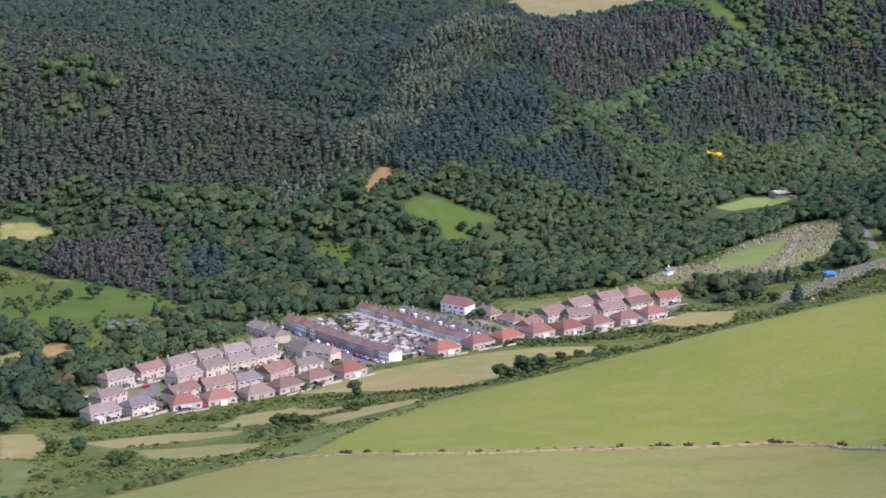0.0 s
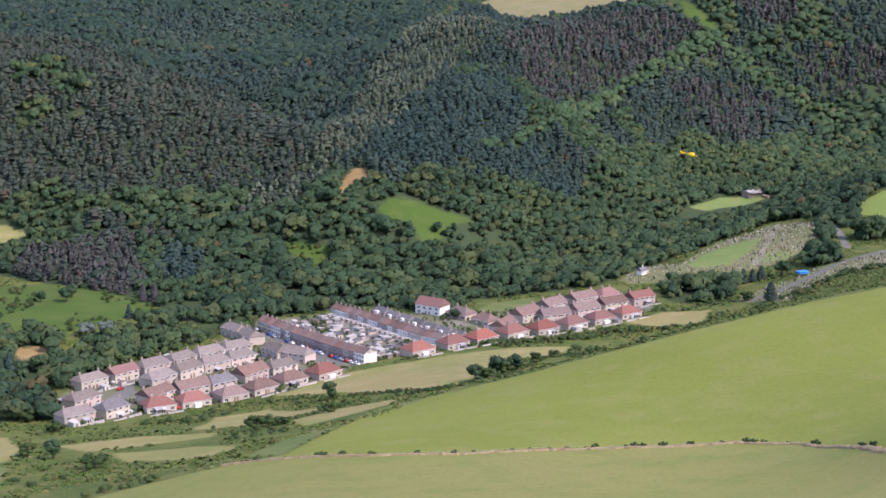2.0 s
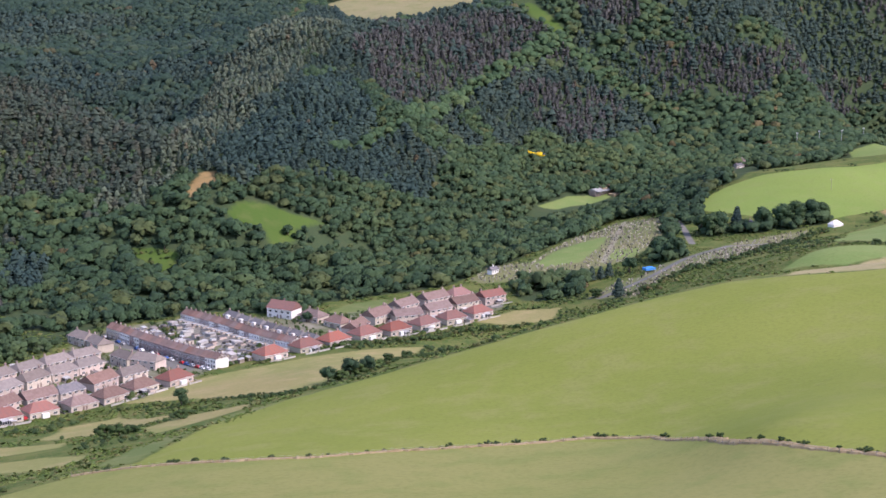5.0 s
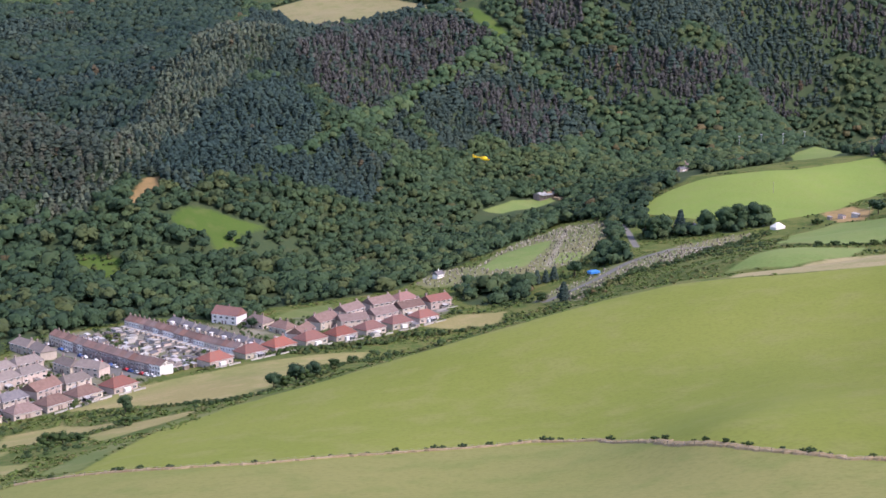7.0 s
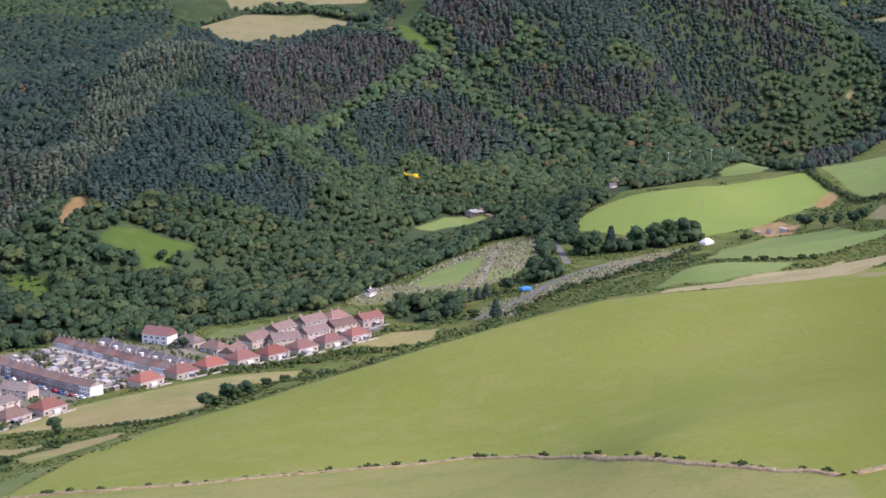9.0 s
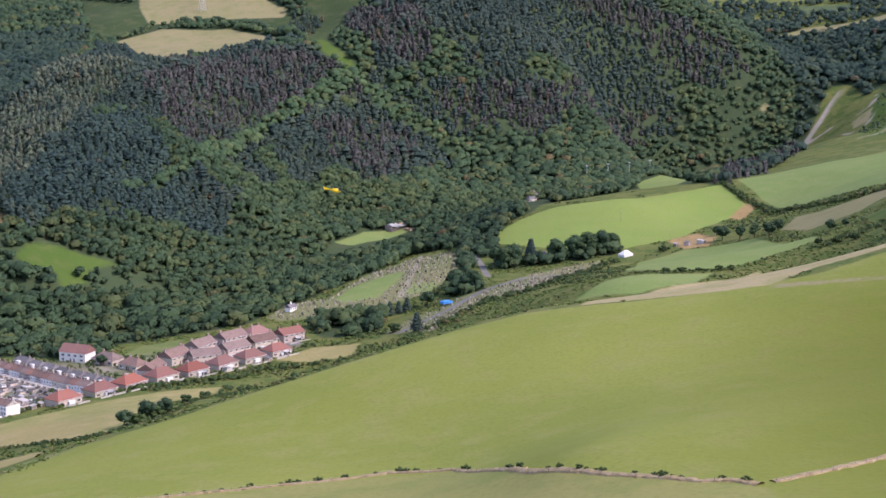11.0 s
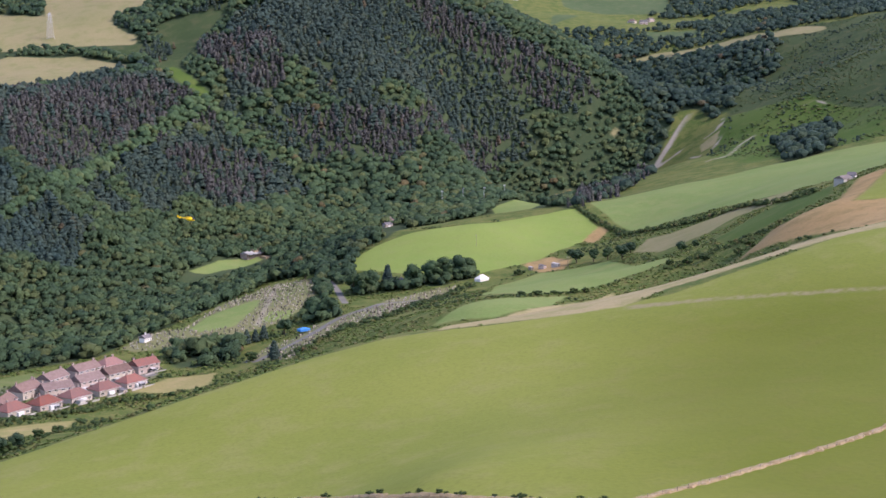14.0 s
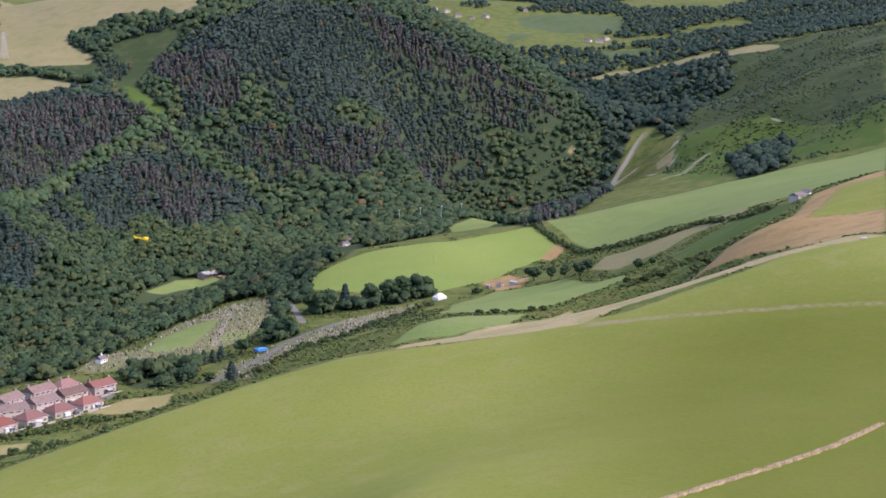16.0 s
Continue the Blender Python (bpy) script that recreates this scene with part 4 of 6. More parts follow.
def plant_far_woods():
    x, y = jittered(560, 2300, 1250, 3500, 10.0, 21)
    view = np.degrees(np.arctan2(x, y))
    free = open_ground(x, y, ("pasture", "hay", "lime", "lawn", "dry", "bare", "shaded_farfield"))
    keep = (view > 16) & (view < 40) & (within(x, y, WOOD) < -2) & (free < -3)
    x, y = x[keep], y[keep]
    glen = within(x, y, WOOD_GLEN, WOOD_GULLY, WOOD_MOOR_FOOT, LARCH_FOOT)
    moor = within(x, y, FAR_MOOR, MOOR, FAR_HEATH)
    near, rs = glen > 0, np.random.RandomState(8)
    patch = (glen <= 0) & (moor < -5) & (y > 1950) & (fractal(x, y, 220, 4) > np.where(y > 2620, -0.12, -0.28)) & (rs.rand(len(x)) < 0.62)
    bushes = (glen <= 0) & (moor >= -5) & (fractal(x, y, 55, 3) > 0.06)
    tall = np.where(bushes, rs.uniform(1.5, 5, len(x)), rs.uniform(8, 15, len(x)))
    brown = (within(x, y, LARCH_FOOT) > 0) & (rs.rand(len(x)) < 0.7)
    for name, label, pick, shapes, mat in (
            ("glen_wood", "dense green woodland filling the glen and gully", near & ~brown, FAR_SHAPES, SHADED_LEAF),
            ("larch_belt", "bare brown larch belt above the hill field", near & brown, LARCHES, LARCH),
            ("far_woodland", "hazy green woodland across the upper valley", patch | bushes, TINY_SHAPES, SHADED_LEAF)):
        stand(name, label, "woodland", shapes, x[pick], y[pick], tall[pick], tall[pick] * rs.uniform(1.15, 1.7, len(x))[pick], mat, 9, 0.8)
    x, y = jittered(720, 1600, 1230, 2300, 6.4, 23)
    keep = (within(x, y, FAR_MOOR, MOOR) > 0) & (open_ground(x, y, ("pasture", "dry", "hay")) < -1) & (fractal(x, y, 45, 4) > -0.10)
    x, y = x[keep], y[keep]
    tall = rs.uniform(0.6, 2.4, len(x)) * (1 + 1.3 * np.clip(fractal(x, y, 70, 2), 0, 1))
    stand("moor_scrub", "dark green bracken and gorse over the far hillside", "scrub", TUFTS, x, y, tall, tall * rs.uniform(1.6, 2.8, len(x)), SHRUB, 24, 0.3)


def plant_hilltop():
    """A copse and loose clumps of dark conifers on the hilltop bracken."""
    x, y = jittered(150, 460, 1640, 2150, 6.5, 27)
    copse = within(x, y, HILLTOP_COPSE, HILLTOP_CLUMP) > 0
    loose = (cover_of(x, y, "moor") > 2) & (fractal(x, y, 40, 3) > 0.30)
    keep = copse | loose
    x, y = x[keep], y[keep]
    rs = np.random.RandomState(28)
    tall = rs.uniform(4.0, 9.0, len(x))
    stand("hilltop_copse", "dark conifer copse on the bracken of the hilltop", "woodland", CONIFERS, x, y, tall, tall * rs.uniform(1.5, 2.2, len(x)), SPRUCE, 29)


def plant_scrub():
    """Gorse and bramble over the rough ground between fields."""
    x, y = jittered(-330, 700, 430, 1330, 4.2, 31)
    view = np.degrees(np.arctan2(x, y))
    free = open_ground(x, y)
    keep = (view > -18.5) & (view < 39) & (within(x, y, WOOD) < 0) & (free < -1.5) & (fractal(x, y, 30, 3) > 0.28)
    x, y = x[keep], y[keep]
    rs = np.random.RandomState(33)
    tall = rs.uniform(0.8, 2.4, len(x)) * (1 + 0.8 * np.clip(fractal(x, y, 50, 2), 0, 1))
    stand("scrub", "low dark green gorse and bramble scrub on rough slopes", "scrub", TUFTS, x, y, tall, tall * rs.uniform(1.3, 2.2, len(x)), SHRUB, 34, 0.25)
    x, y = jittered(-330, 120, 790, 1180, 6.0, 35)
    view = np.degrees(np.arctan2(x, y))
    keep = (view > -18.5) & (cover_of(x, y, "green") > 1) & (fractal(x, y, 35, 3) > 0.05)
    x, y = x[keep], y[keep]
    tall = rs.uniform(1.0, 3.6, len(x))
    stand("meadow_scrub", "scattered green thorn bushes on a rough meadow", "scrub", BUSHES, x, y, tall, tall * rs.uniform(1.2, 1.8, len(x)), SHRUB, 36, 0.25)


def plant_bracken():
    """Low bright bracken that fills the banks between the hay patches, gardens and pasture."""
    x, y = jittered(-330, 700, 430, 1250, 3.3, 37)
    view = np.degrees(np.arctan2(x, y))
    keep = (view > -18.5) & (view < 39) & (within(x, y, WOOD) < 0) & (open_ground(x, y) < -0.5) & (fractal(x, y, 22, 3) > -0.12)
    x, y = x[keep], y[keep]
    rs = np.random.RandomState(38)
    tall = rs.uniform(0.45, 1.1, len(x))
    stand("bracken", "bright green bracken on the banks between fields", "bracken", FRONDS, x, y, tall, tall * rs.uniform(2.0, 3.4, len(x)), BRACKEN, 39, 0.15)


def along(line, step):
    """Places every so many metres on a line, with the way it runs."""
    out = []
    for (ax, ay), (bx, by) in zip(line[:-1], line[1:]):
        n = max(1, int(math.hypot(bx - ax, by - ay) / step))
        out += [(ax + (bx - ax) * i / n, ay + (by - ay) * i / n, math.atan2(by - ay, bx - ax)) for i in range(n)]
    return out


def plant_hedge(name, label, line, wide, low, high, step, seed, mat=SHRUB, gaps=0.1):
    rs = np.random.RandomState(seed)
    p = np.array([(x, y) for x, y, _ in along(line, step) for _ in range(2) if rs.rand() > gaps])
    p = p + (rs.rand(len(p), 2) - 0.5) * wide
    tall = rs.uniform(low, high, len(p))
    return stand(name, label, "hedge", BUSHES, p[:, 0], p[:, 1], tall, tall * rs.uniform(1.0, 1.7, len(p)), mat, seed, 0.25)


plant_woods()
plant_far_woods()
plant_hilltop()
plant_scrub()
plant_bracken()
plant_hedge("hedge", "dark overgrown hedge bordering the hay meadow", HEDGE_MEADOW, 4, 0.8, 2.4, 2.6, 51)
plant_hedge("hedge", "tall overgrown hedge between village gardens and meadow", HEDGE_VILLAGE, 6, 1.6, 3.8, 1.8, 52)
plant_hedge("hedge", "green hedge along the village back gardens", HEDGE_CORNER, 3, 0.7, 1.8, 2.2, 53)
plant_hedge("hedge", "broad bracken and bramble hedge below the pasture", HEDGE_LOW, 11, 0.5, 1.4, 1.2, 54, BRACKEN)
plant_hedge("hedge", "thin field hedge with small trees", HEDGE_FIELDS, 1.5, 0.8, 1.8, 1.5, 55)
plant_hedge("hedge", "dark hedge round the hill fields", HEDGE_HILL, 6, 2.0, 4.5, 2.6, 56)
plant_hedge("hedge", "thick roadside hedge above the lane", HEDGE_LANE, 12, 1.2, 3.6, 1.6, 57)
plant_hedge("hedge", "dark gorse thicket on the brown slope", GORSE_SLOPE, 12, 1.2, 3.2, 1.2, 58)


def big_tree_shape(kind, seed):
    """Trunk with limbs, and a crown of clumps with loose leaf sprays, one metre high."""
    rs = np.random.RandomState(seed)
    trunk, crown = [], []
    if kind in ("cypress", "fir", "larch"):
        trunk.append(post(0.025, 0, 0.85, 6, 0.3))
        wide = {"cypress": 0.20, "fir": 0.30, "larch": 0.18}[kind]
        tiers = 13
        for k in range(tiers):
            u = k / tiers
            low, high = 0.06 + 0.90 * u, 0.06 + 0.94 * min(1, u + 0.16)
            if kind == "cypress":
                r = wide * (1.05 - u) ** 0.55 * min(1, 0.6 + 2.5 * u)
            else:
                r = wide * (1 - u) ** 0.9 + 0.02
            a = np.arange(11) * 2 * np.pi / 11 + rs.rand() * 6
            rr = r * (0.6 + 0.55 * rs.rand(11))
            ring = np.stack([np.cos(a) * rr, np.sin(a) * rr, low + 0.03 * rs.randn(11)], 1)
            crown.append((np.concatenate([ring, [[0, 0, high]]]), np.array([[i, (i + 1) % 11, 11] for i in range(11)])))
        centres = [(0, 0, z, wide * (1 - z) * 0.9 + 0.03) for z in np.linspace(0.12, 0.9, 12)]
    else:
        squat = kind == "bush"
        trunk.append(post(0.045, -0.03, 0.5, 7, 0.5))
        centres = []
        for k in range(16 if not squat else 11):
            a, up = rs.rand() * 6.28, rs.uniform(-0.75, 1.0)
            w = np.sqrt(max(0.02, 1 - up * up)) * rs.uniform(0.12, 0.36) * (1.5 if squat else 1.0)
            centres.append((np.cos(a) * w, np.sin(a) * w, (0.40 if squat else 0.57) + (0.30 if squat else 0.28) * up, rs.uniform(0.12, 0.21)))
        for cx, cy, cz, r in centres:
            v, f = lumpy(rs, BALL_0, 0.55)
            crown.append((v * r * [1, 1, 0.82] + [cx, cy, cz], f))
        for cx, cy, cz, r in centres[:6]:
            v, f = post(0.018, 0, 1, 5, 0.4)
            trunk.append((np.stack([v[:, 0] + cx * v[:, 2], v[:, 1] + cy * v[:, 2], 0.22 + (cz - 0.22) * v[:, 2]], 1), f))
    crown.append(sprays(rs, centres, 900, 0.018, 0.045))
    return join(trunk), join(crown)


TREE_LOOK = {
    "oak": ("broadleaf_tree", "tree", LEAF, 1.05), "bush": ("bush", "bush", SHRUB, 1.25), "cypress": ("cypress", "tree", SPRUCE, 1.6),
    "fir": ("fir_tree", "tree", TEAL, 1.0), "willow": ("willow", "tree", SILVER, 1.15), "larch": ("larch", "tree", LARCH, 1.3),
}
TREE_MESHES = {}


def tree_meshes(kind):
    if kind not in TREE_MESHES:
        TREE_MESHES[kind] = []
        for seed in range(4):
            pair = []
            for (v, f), name, mat in zip(big_tree_shape(kind, seed + 5), ("trunk", "crown"), (BARK, TREE_LOOK[kind][2])):
                me = mesh_from(v, f, name)
                if name == "crown":
                    me.attributes.new("tone", "FLOAT", "POINT").data.foreach_set("value", np.full(len(v), 0.22 + 0.16 * seed, np.float32))
                me.materials.append(mat)
                pair.append(me)
            TREE_MESHES[kind].append(pair)
    return TREE_MESHES[kind]


def plant_tree(x, y, tall, kind, label, group):
    name, category, _, wide = TREE_LOOK[kind]
    trunk, crown = tree_meshes(kind)[random.randrange(4)]
    root = tagged(new(name), label, category, group)
    root.matrix_world = Matrix.LocRotScale((x, y, height_at(x, y) - 0.15), Euler((0, 0, random.uniform(0, 6.28))), (tall * wide, tall * wide * random.uniform(0.9, 1.1), tall))
    for part_name, me in (("trunk", trunk), ("crown", crown)):
        ob = new(part_name, me)
        ob.parent = root
    return root


KIND_WORDS = {"oak": "round-headed green broadleaf tree", "bush": "rounded dark green bush", "cypress": "narrow dark green cypress", "fir": "blue-green fir tree",
              "willow": "silvery grey-green willow", "larch": "brownish larch tree"}
for places, where, group in ((FIELD_TREES, "in the hay meadow hedges", "field trees"), (WEST_TREES, "on rough ground beside the village", "valley trees"),
                             (CEMETERY_TREES, "beside the cemetery", "cemetery trees"), (FARM_TREES, "by the farm fields", "farm trees"),
                             (FAR_TREES, "in the upper valley", "upper valley trees")):
    for x, y, tall, kind in places:
        plant_tree(x, y, tall, kind, f"{KIND_WORDS[kind]} {where}", group)

# ---- buildings and made things ----


def part(name, shape, mat, parent, label=""):
    """One mesh object under a thing or a part; shape is (corners, faces) or a bmesh."""
    if isinstance(shape, bmesh.types.BMesh):
        me = bpy.data.meshes.new(name)
        shape.to_mesh(me)
        shape.free()
    else:
        v, f = shape
        me = bpy.data.meshes.new(name)
        me.from_pydata([tuple(map(float, p)) for p in v], [], [tuple(int(i) for i in q) for q in f])
    me.materials.append(mat)
    ob = new(name, me)
    ob.parent = parent
    if label:
        ob["label"] = label
    return ob


def box(x0, x1, y0, y1, z0, z1):
    v = [(x, y, z) for z in (z0, z1) for x, y in ((x0, y0), (x1, y0), (x1, y1), (x0, y1))]
    return v, [(3, 2, 1, 0), (4, 5, 6, 7), (0, 1, 5, 4), (1, 2, 6, 5), (2, 3, 7, 6), (3, 0, 4, 7)]


def many(*shapes):
    verts, faces = [], []
    for v, f in shapes:
        n = len(verts)
        verts += list(v)
        faces += [tuple(i + n for i in q) for q in f]
    return verts, faces


def tube(a, b, r0, r1=None, sides=8):
    a, b = Vector(a), Vector(b)
    r1 = r0 if r1 is None else r1
    q = (b - a).to_track_quat("Z", "Y")
    ring = [Vector((math.cos(i * 2 * math.pi / sides), math.sin(i * 2 * math.pi / sides), 0)) for i in range(sides)]
    v = [a + q @ (p * r0) for p in ring] + [b + q @ (p * r1) for p in ring]
    f = [(i, (i + 1) % sides, (i + 1) % sides + sides, i + sides) for i in range(sides)]
    return v, f + [tuple(range(sides))[::-1], tuple(range(sides, 2 * sides))]


def roof_shape(w, d, eave, ridge, hip=0.0, over=0.4, thick=0.18):
    """A pitched roof over a plan w by d, its ridge along x; hip: how far the ridge stops short of each end."""
    x, y = w / 2 + over, d / 2 + over
    low = eave - over * (ridge - eave) / (d / 2)
    v = [(-x, -y, low), (x, -y, low), (x, y, low), (-x, y, low)]
    v += [(a, b, c + thick) for a, b, c in v]
    r = x - hip
    v += [(-r, 0, ridge + thick), (r, 0, ridge + thick)]
    return v, [(3, 2, 1, 0), (0, 1, 5, 4), (1, 2, 6, 5), (2, 3, 7, 6), (3, 0, 4, 7), (4, 5, 9, 8), (6, 7, 8, 9), (5, 6, 9), (7, 4, 8)]


def wall_shape(w, d, eave, ridge, hip=0.0, base=-2.0):
    v, f = box(-w / 2, w / 2, -d / 2, d / 2, base, eave)
    if hip < 0.5:
        n = len(v)
        v = v + [(-w / 2, 0, ridge - 0.05), (w / 2, 0, ridge - 0.05)]
        f = f + [(5, 6, n + 1), (7, 4, n)]
    return v, f


RENDER = mottled("cream_render", (0.58, 0.49, 0.41), (0.50, 0.425, 0.355), 0.5, 0.9, 0.2, (0.44, 0.38, 0.33), 6, "object", 0.14, 0.02)
WHITE_RENDER = mottled("white_render", (0.80, 0.78, 0.75), (0.74, 0.71, 0.68), 0.5, 0.85, 0.25, (0.62, 0.60, 0.56), 6, "object", 0.06, 0.02)
BRICK = mottled("terrace_brick", (0.30, 0.22, 0.20), (0.40, 0.33, 0.31), 0.6, 0.9, 0.2, (0.22, 0.17, 0.16), 7, "object", 0.2, 0.02)


def tiles(name, one, two, moss):
    """Rows of roof tiles with weathered patches and lichen."""
    m, tree, b = material(name, 0.8, 0.25)
    c = mix_of(tree, ramp_of(tree, noise_of(tree, 0.7, 5), 0.35, 0.65), one, two)
    c = mix_of(tree, ramp_of(tree, noise_of(tree, 2.6, 4), 0.55, 0.75), c, moss)
    info = tree.nodes.new("ShaderNodeObjectInfo").outputs["Random"]
    hsv = tree.nodes.new("ShaderNodeHueSaturation")
    tree.links.new(c, hsv.inputs["Color"])
    tree.links.new(math_of(tree, "ADD", math_of(tree, "MULTIPLY", info, 0.4), 0.8), hsv.inputs["Value"])
    turn = math_of(tree, "FRACT", math_of(tree, "MULTIPLY", info, 41.3))
    tree.links.new(math_of(tree, "ADD", math_of(tree, "MULTIPLY", turn, 0.4), 0.75), hsv.inputs["Saturation"])
    tree.links.new(hsv.outputs[0], b.inputs["Base Color"])
    wave = nd(tree, "ShaderNodeTexWave", Scale=1.6, Distortion=0.6)
    wave.bands_direction = "Z"
    tree.links.new(nd(tree, "ShaderNodeTexCoord").outputs["Object"], wave.inputs["Vector"])
    bump_of(tree, b, wave.outputs["Fac"], 0.5, 0.05)
    return m


GREY_TILE = tiles("grey_brown_tiles", (0.185, 0.155, 0.135), (0.225, 0.188, 0.165), (0.14, 0.125, 0.108))
TERRACE_TILE = tiles("terrace_tiles", (0.215, 0.125, 0.098), (0.245, 0.150, 0.120), (0.16, 0.11, 0.088))
BROWN_TILE = tiles("brown_tiles", (0.175, 0.115, 0.095), (0.215, 0.145, 0.122), (0.13, 0.10, 0.085))
RED_TILE = tiles("red_tiles", (0.265, 0.110, 0.085), (0.225, 0.112, 0.092), (0.165, 0.098, 0.083))
SLATE = tiles("slate", (0.13, 0.125, 0.13), (0.17, 0.16, 0.16), (0.13, 0.13, 0.13))
PVC = mottled("white_frames", (0.80, 0.80, 0.79), (0.74, 0.74, 0.73), 2.0, 0.5, 0.4)
GLASS, _t, _b = material("window_glass", 0.08, 0.6)
_b.inputs["Base Color"].default_value = (0.03, 0.035, 0.04, 1)
DOOR_PAINT = mottled("door_paint", (0.16, 0.10, 0.08), (0.20, 0.16, 0.15), 1.0, 0.5, 0.4, None, 9, "object", 0.4)
GRAVE_STONE = mottled("weathered_headstones", (0.22, 0.195, 0.15), (0.30, 0.27, 0.215), 0.9, 0.85, 0.25, (0.15, 0.145, 0.115), 6, "island", 0.9)
STONE = mottled("grey_stone", (0.20, 0.195, 0.185), (0.32, 0.31, 0.29), 1.2, 0.9, 0.2, (0.22, 0.22, 0.19), 6, "object", 0.3, 0.03)
TIMBER = mottled("weathered_timber", (0.24, 0.20, 0.16), (0.34, 0.30, 0.25), 1.0, 0.9, 0.2, (0.18, 0.15, 0.12), 8, "object", 0.3, 0.01)
SHEET = mottled("grey_sheet_roof", (0.30, 0.30, 0.295), (0.42, 0.41, 0.39), 0.8, 0.6, 0.4, (0.36, 0.34, 0.32), 6, "object", 0.25)
CONCRETE = mottled("concrete", (0.42, 0.40, 0.37), (0.52, 0.50, 0.46), 0.7, 0.9, 0.2, (0.34, 0.32, 0.30), 6, "object", 0.15)
BLUE_CLOTH = mottled("blue_tarpaulin", (0.03, 0.20, 0.55), (0.05, 0.26, 0.62), 1.0, 0.5, 0.4)
WHITE_CLOTH = mottled("white_canvas", (0.80, 0.78, 0.74), (0.74, 0.72, 0.68), 0.6, 0.7, 0.3)
STEEL = mottled("galvanised_steel", (0.45, 0.46, 0.47), (0.55, 0.56, 0.56), 1.0, 0.5, 0.5)
YELLOW = mottled("yellow_paint", (0.90, 0.62, 0.01), (0.86, 0.57, 0.01), 1.0, 0.3, 0.5)
DARK = mottled("dark_rubber", (0.025, 0.025, 0.027), (0.04, 0.04, 0.042), 2.0, 0.7, 0.3)
BANK_EARTH = mottled("field_bank", (0.28, 0.205, 0.115), (0.35, 0.270, 0.160), 0.35, 0.95, 0.1, (0.17, 0.15, 0.06), 5, relief=0.1)
EARTH = mottled("earth_bank", (0.30, 0.22, 0.14), (0.38, 0.30, 0.195), 0.25, 0.95, 0.1, (0.19, 0.17, 0.07), 5, relief=0.1)


def window(parent, x, y, z, w, h, front=-1):
    """A white frame with a dark pane in it, proud of a wall that faces y * front."""
    a, b = sorted((y, y + front * 0.07))
    t = 0.09
    f = part("window", many(box(x - w / 2, x + w / 2, a, b, z, z + t), box(x - w / 2, x + w / 2, a, b, z + h - t, z + h),
                            box(x - w / 2, x - w / 2 + t, a, b, z + t, z + h - t), box(x + w / 2 - t, x + w / 2, a, b, z + t, z + h - t),
                            box(x - t / 2, x + t / 2, a, b, z + t, z + h - t)), PVC, parent)
    a, b = sorted((y + front * 0.005, y + front * 0.04))
    part("pane", box(x - w / 2 + t, x + w / 2 - t, a, b, z + t, z + h - t), GLASS, f)


def chimney(parent, x, y, low, high, mat):
    c = part("chimney", many(box(x - 0.45, x + 0.45, y - 0.3, y + 0.3, low, high), box(x - 0.55, x + 0.55, y - 0.4, y + 0.4, high, high + 0.15)), mat, parent)
    for dx in (-0.22, 0.22):
        part("chimney_pot", tube((x + dx, y, high + 0.15), (x + dx, y, high + 0.65), 0.14, 0.11, 8), EARTH, c)


def build_house(kind):
    w, d, eave, ridge, hip, tile, wall, words = {
        "grey": (15.8, 9.0, 4.6, 7.3, 2.4, GREY_TILE, RENDER, "pair of cream rendered houses with a grey-brown tiled roof"),
        "slate": (14.0, 8.6, 4.8, 7.4, 2.0, SLATE, RENDER, "pair of cream houses with a dark slate roof"),
        "brown": (15.6, 9.0, 4.6, 7.4, 0.0, BROWN_TILE, RENDER, "pair of cream houses with a brown gabled roof"),
        "red": (14.6, 9.0, 4.6, 7.3, 0.0, RED_TILE, RENDER, "pair of cream houses with a red gabled roof"),
        "hip_red": (13.4, 9.6, 3.3, 6.3, 4.2, RED_TILE, RENDER, "cream house with a hipped red tiled roof"),
        "hip_brown": (13.4, 9.4, 3.2, 6.1, 4.0, BROWN_TILE, RENDER, "cream house with a hipped brown tiled roof"),
        "large": (17.0, 10.5, 5.6, 9.4, 0.0, RED_TILE, WHITE_RENDER, "large white gabled house with a red tiled roof"),
    }[kind]
    root = tagged(new("house"), words, "house", "village houses")
    part("wall", wall_shape(w, d, eave, ridge, hip), wall, root)
    part("roof", roof_shape(w, d, eave, ridge, hip), tile, root)
    for x in ((-w * 0.5 + max(hip, 0.8), w * 0.5 - max(hip, 0.8)) if w < 16 else (0,)):
        chimney(root, x, 0.3, ridge - 1.0, ridge + 1.0, BRICK)
    floors = (0.9,) if eave < 4 else (0.9, 3.3)
    for side in (-1, 1):
        for z in floors:
            for x in (-0.36 * w, -0.12 * w, 0.12 * w, 0.36 * w):
                if z < 1 and abs(x) < 0.2 * w:
                    dx = x + (0.9 if x < 0 else -0.9)
                    a, b = sorted((side * d / 2, side * (d / 2 + 0.06)))
                    part("door", box(dx - 0.48, dx + 0.48, a, b, 0.05, 2.1), DOOR_PAINT, root)
                else:
                    window(root, x, side * d / 2, z, 1.9, 1.25, side)
    # a porch or lean-to on one side
    part("porch", many(box(-1.6, 1.6, -d / 2 - 1.5, -d / 2 - 0.02, -1.0, 2.3), roof_shape(3.4, 1.0, 2.3, 2.6, 0, 0.1, 0.08)), PVC, root) if kind in ("slate", "hip_red") else None
    part("gutter", many(box(-w / 2 - 0.3, w / 2 + 0.3, -d / 2 - 0.5, -d / 2 - 0.4, eave - 0.3, eave - 0.18), box(-w / 2 - 0.3, w / 2 + 0.3, d / 2 + 0.4, d / 2 + 0.5, eave - 0.3, eave - 0.18)), PVC, root)
    return root


HOUSES = {}


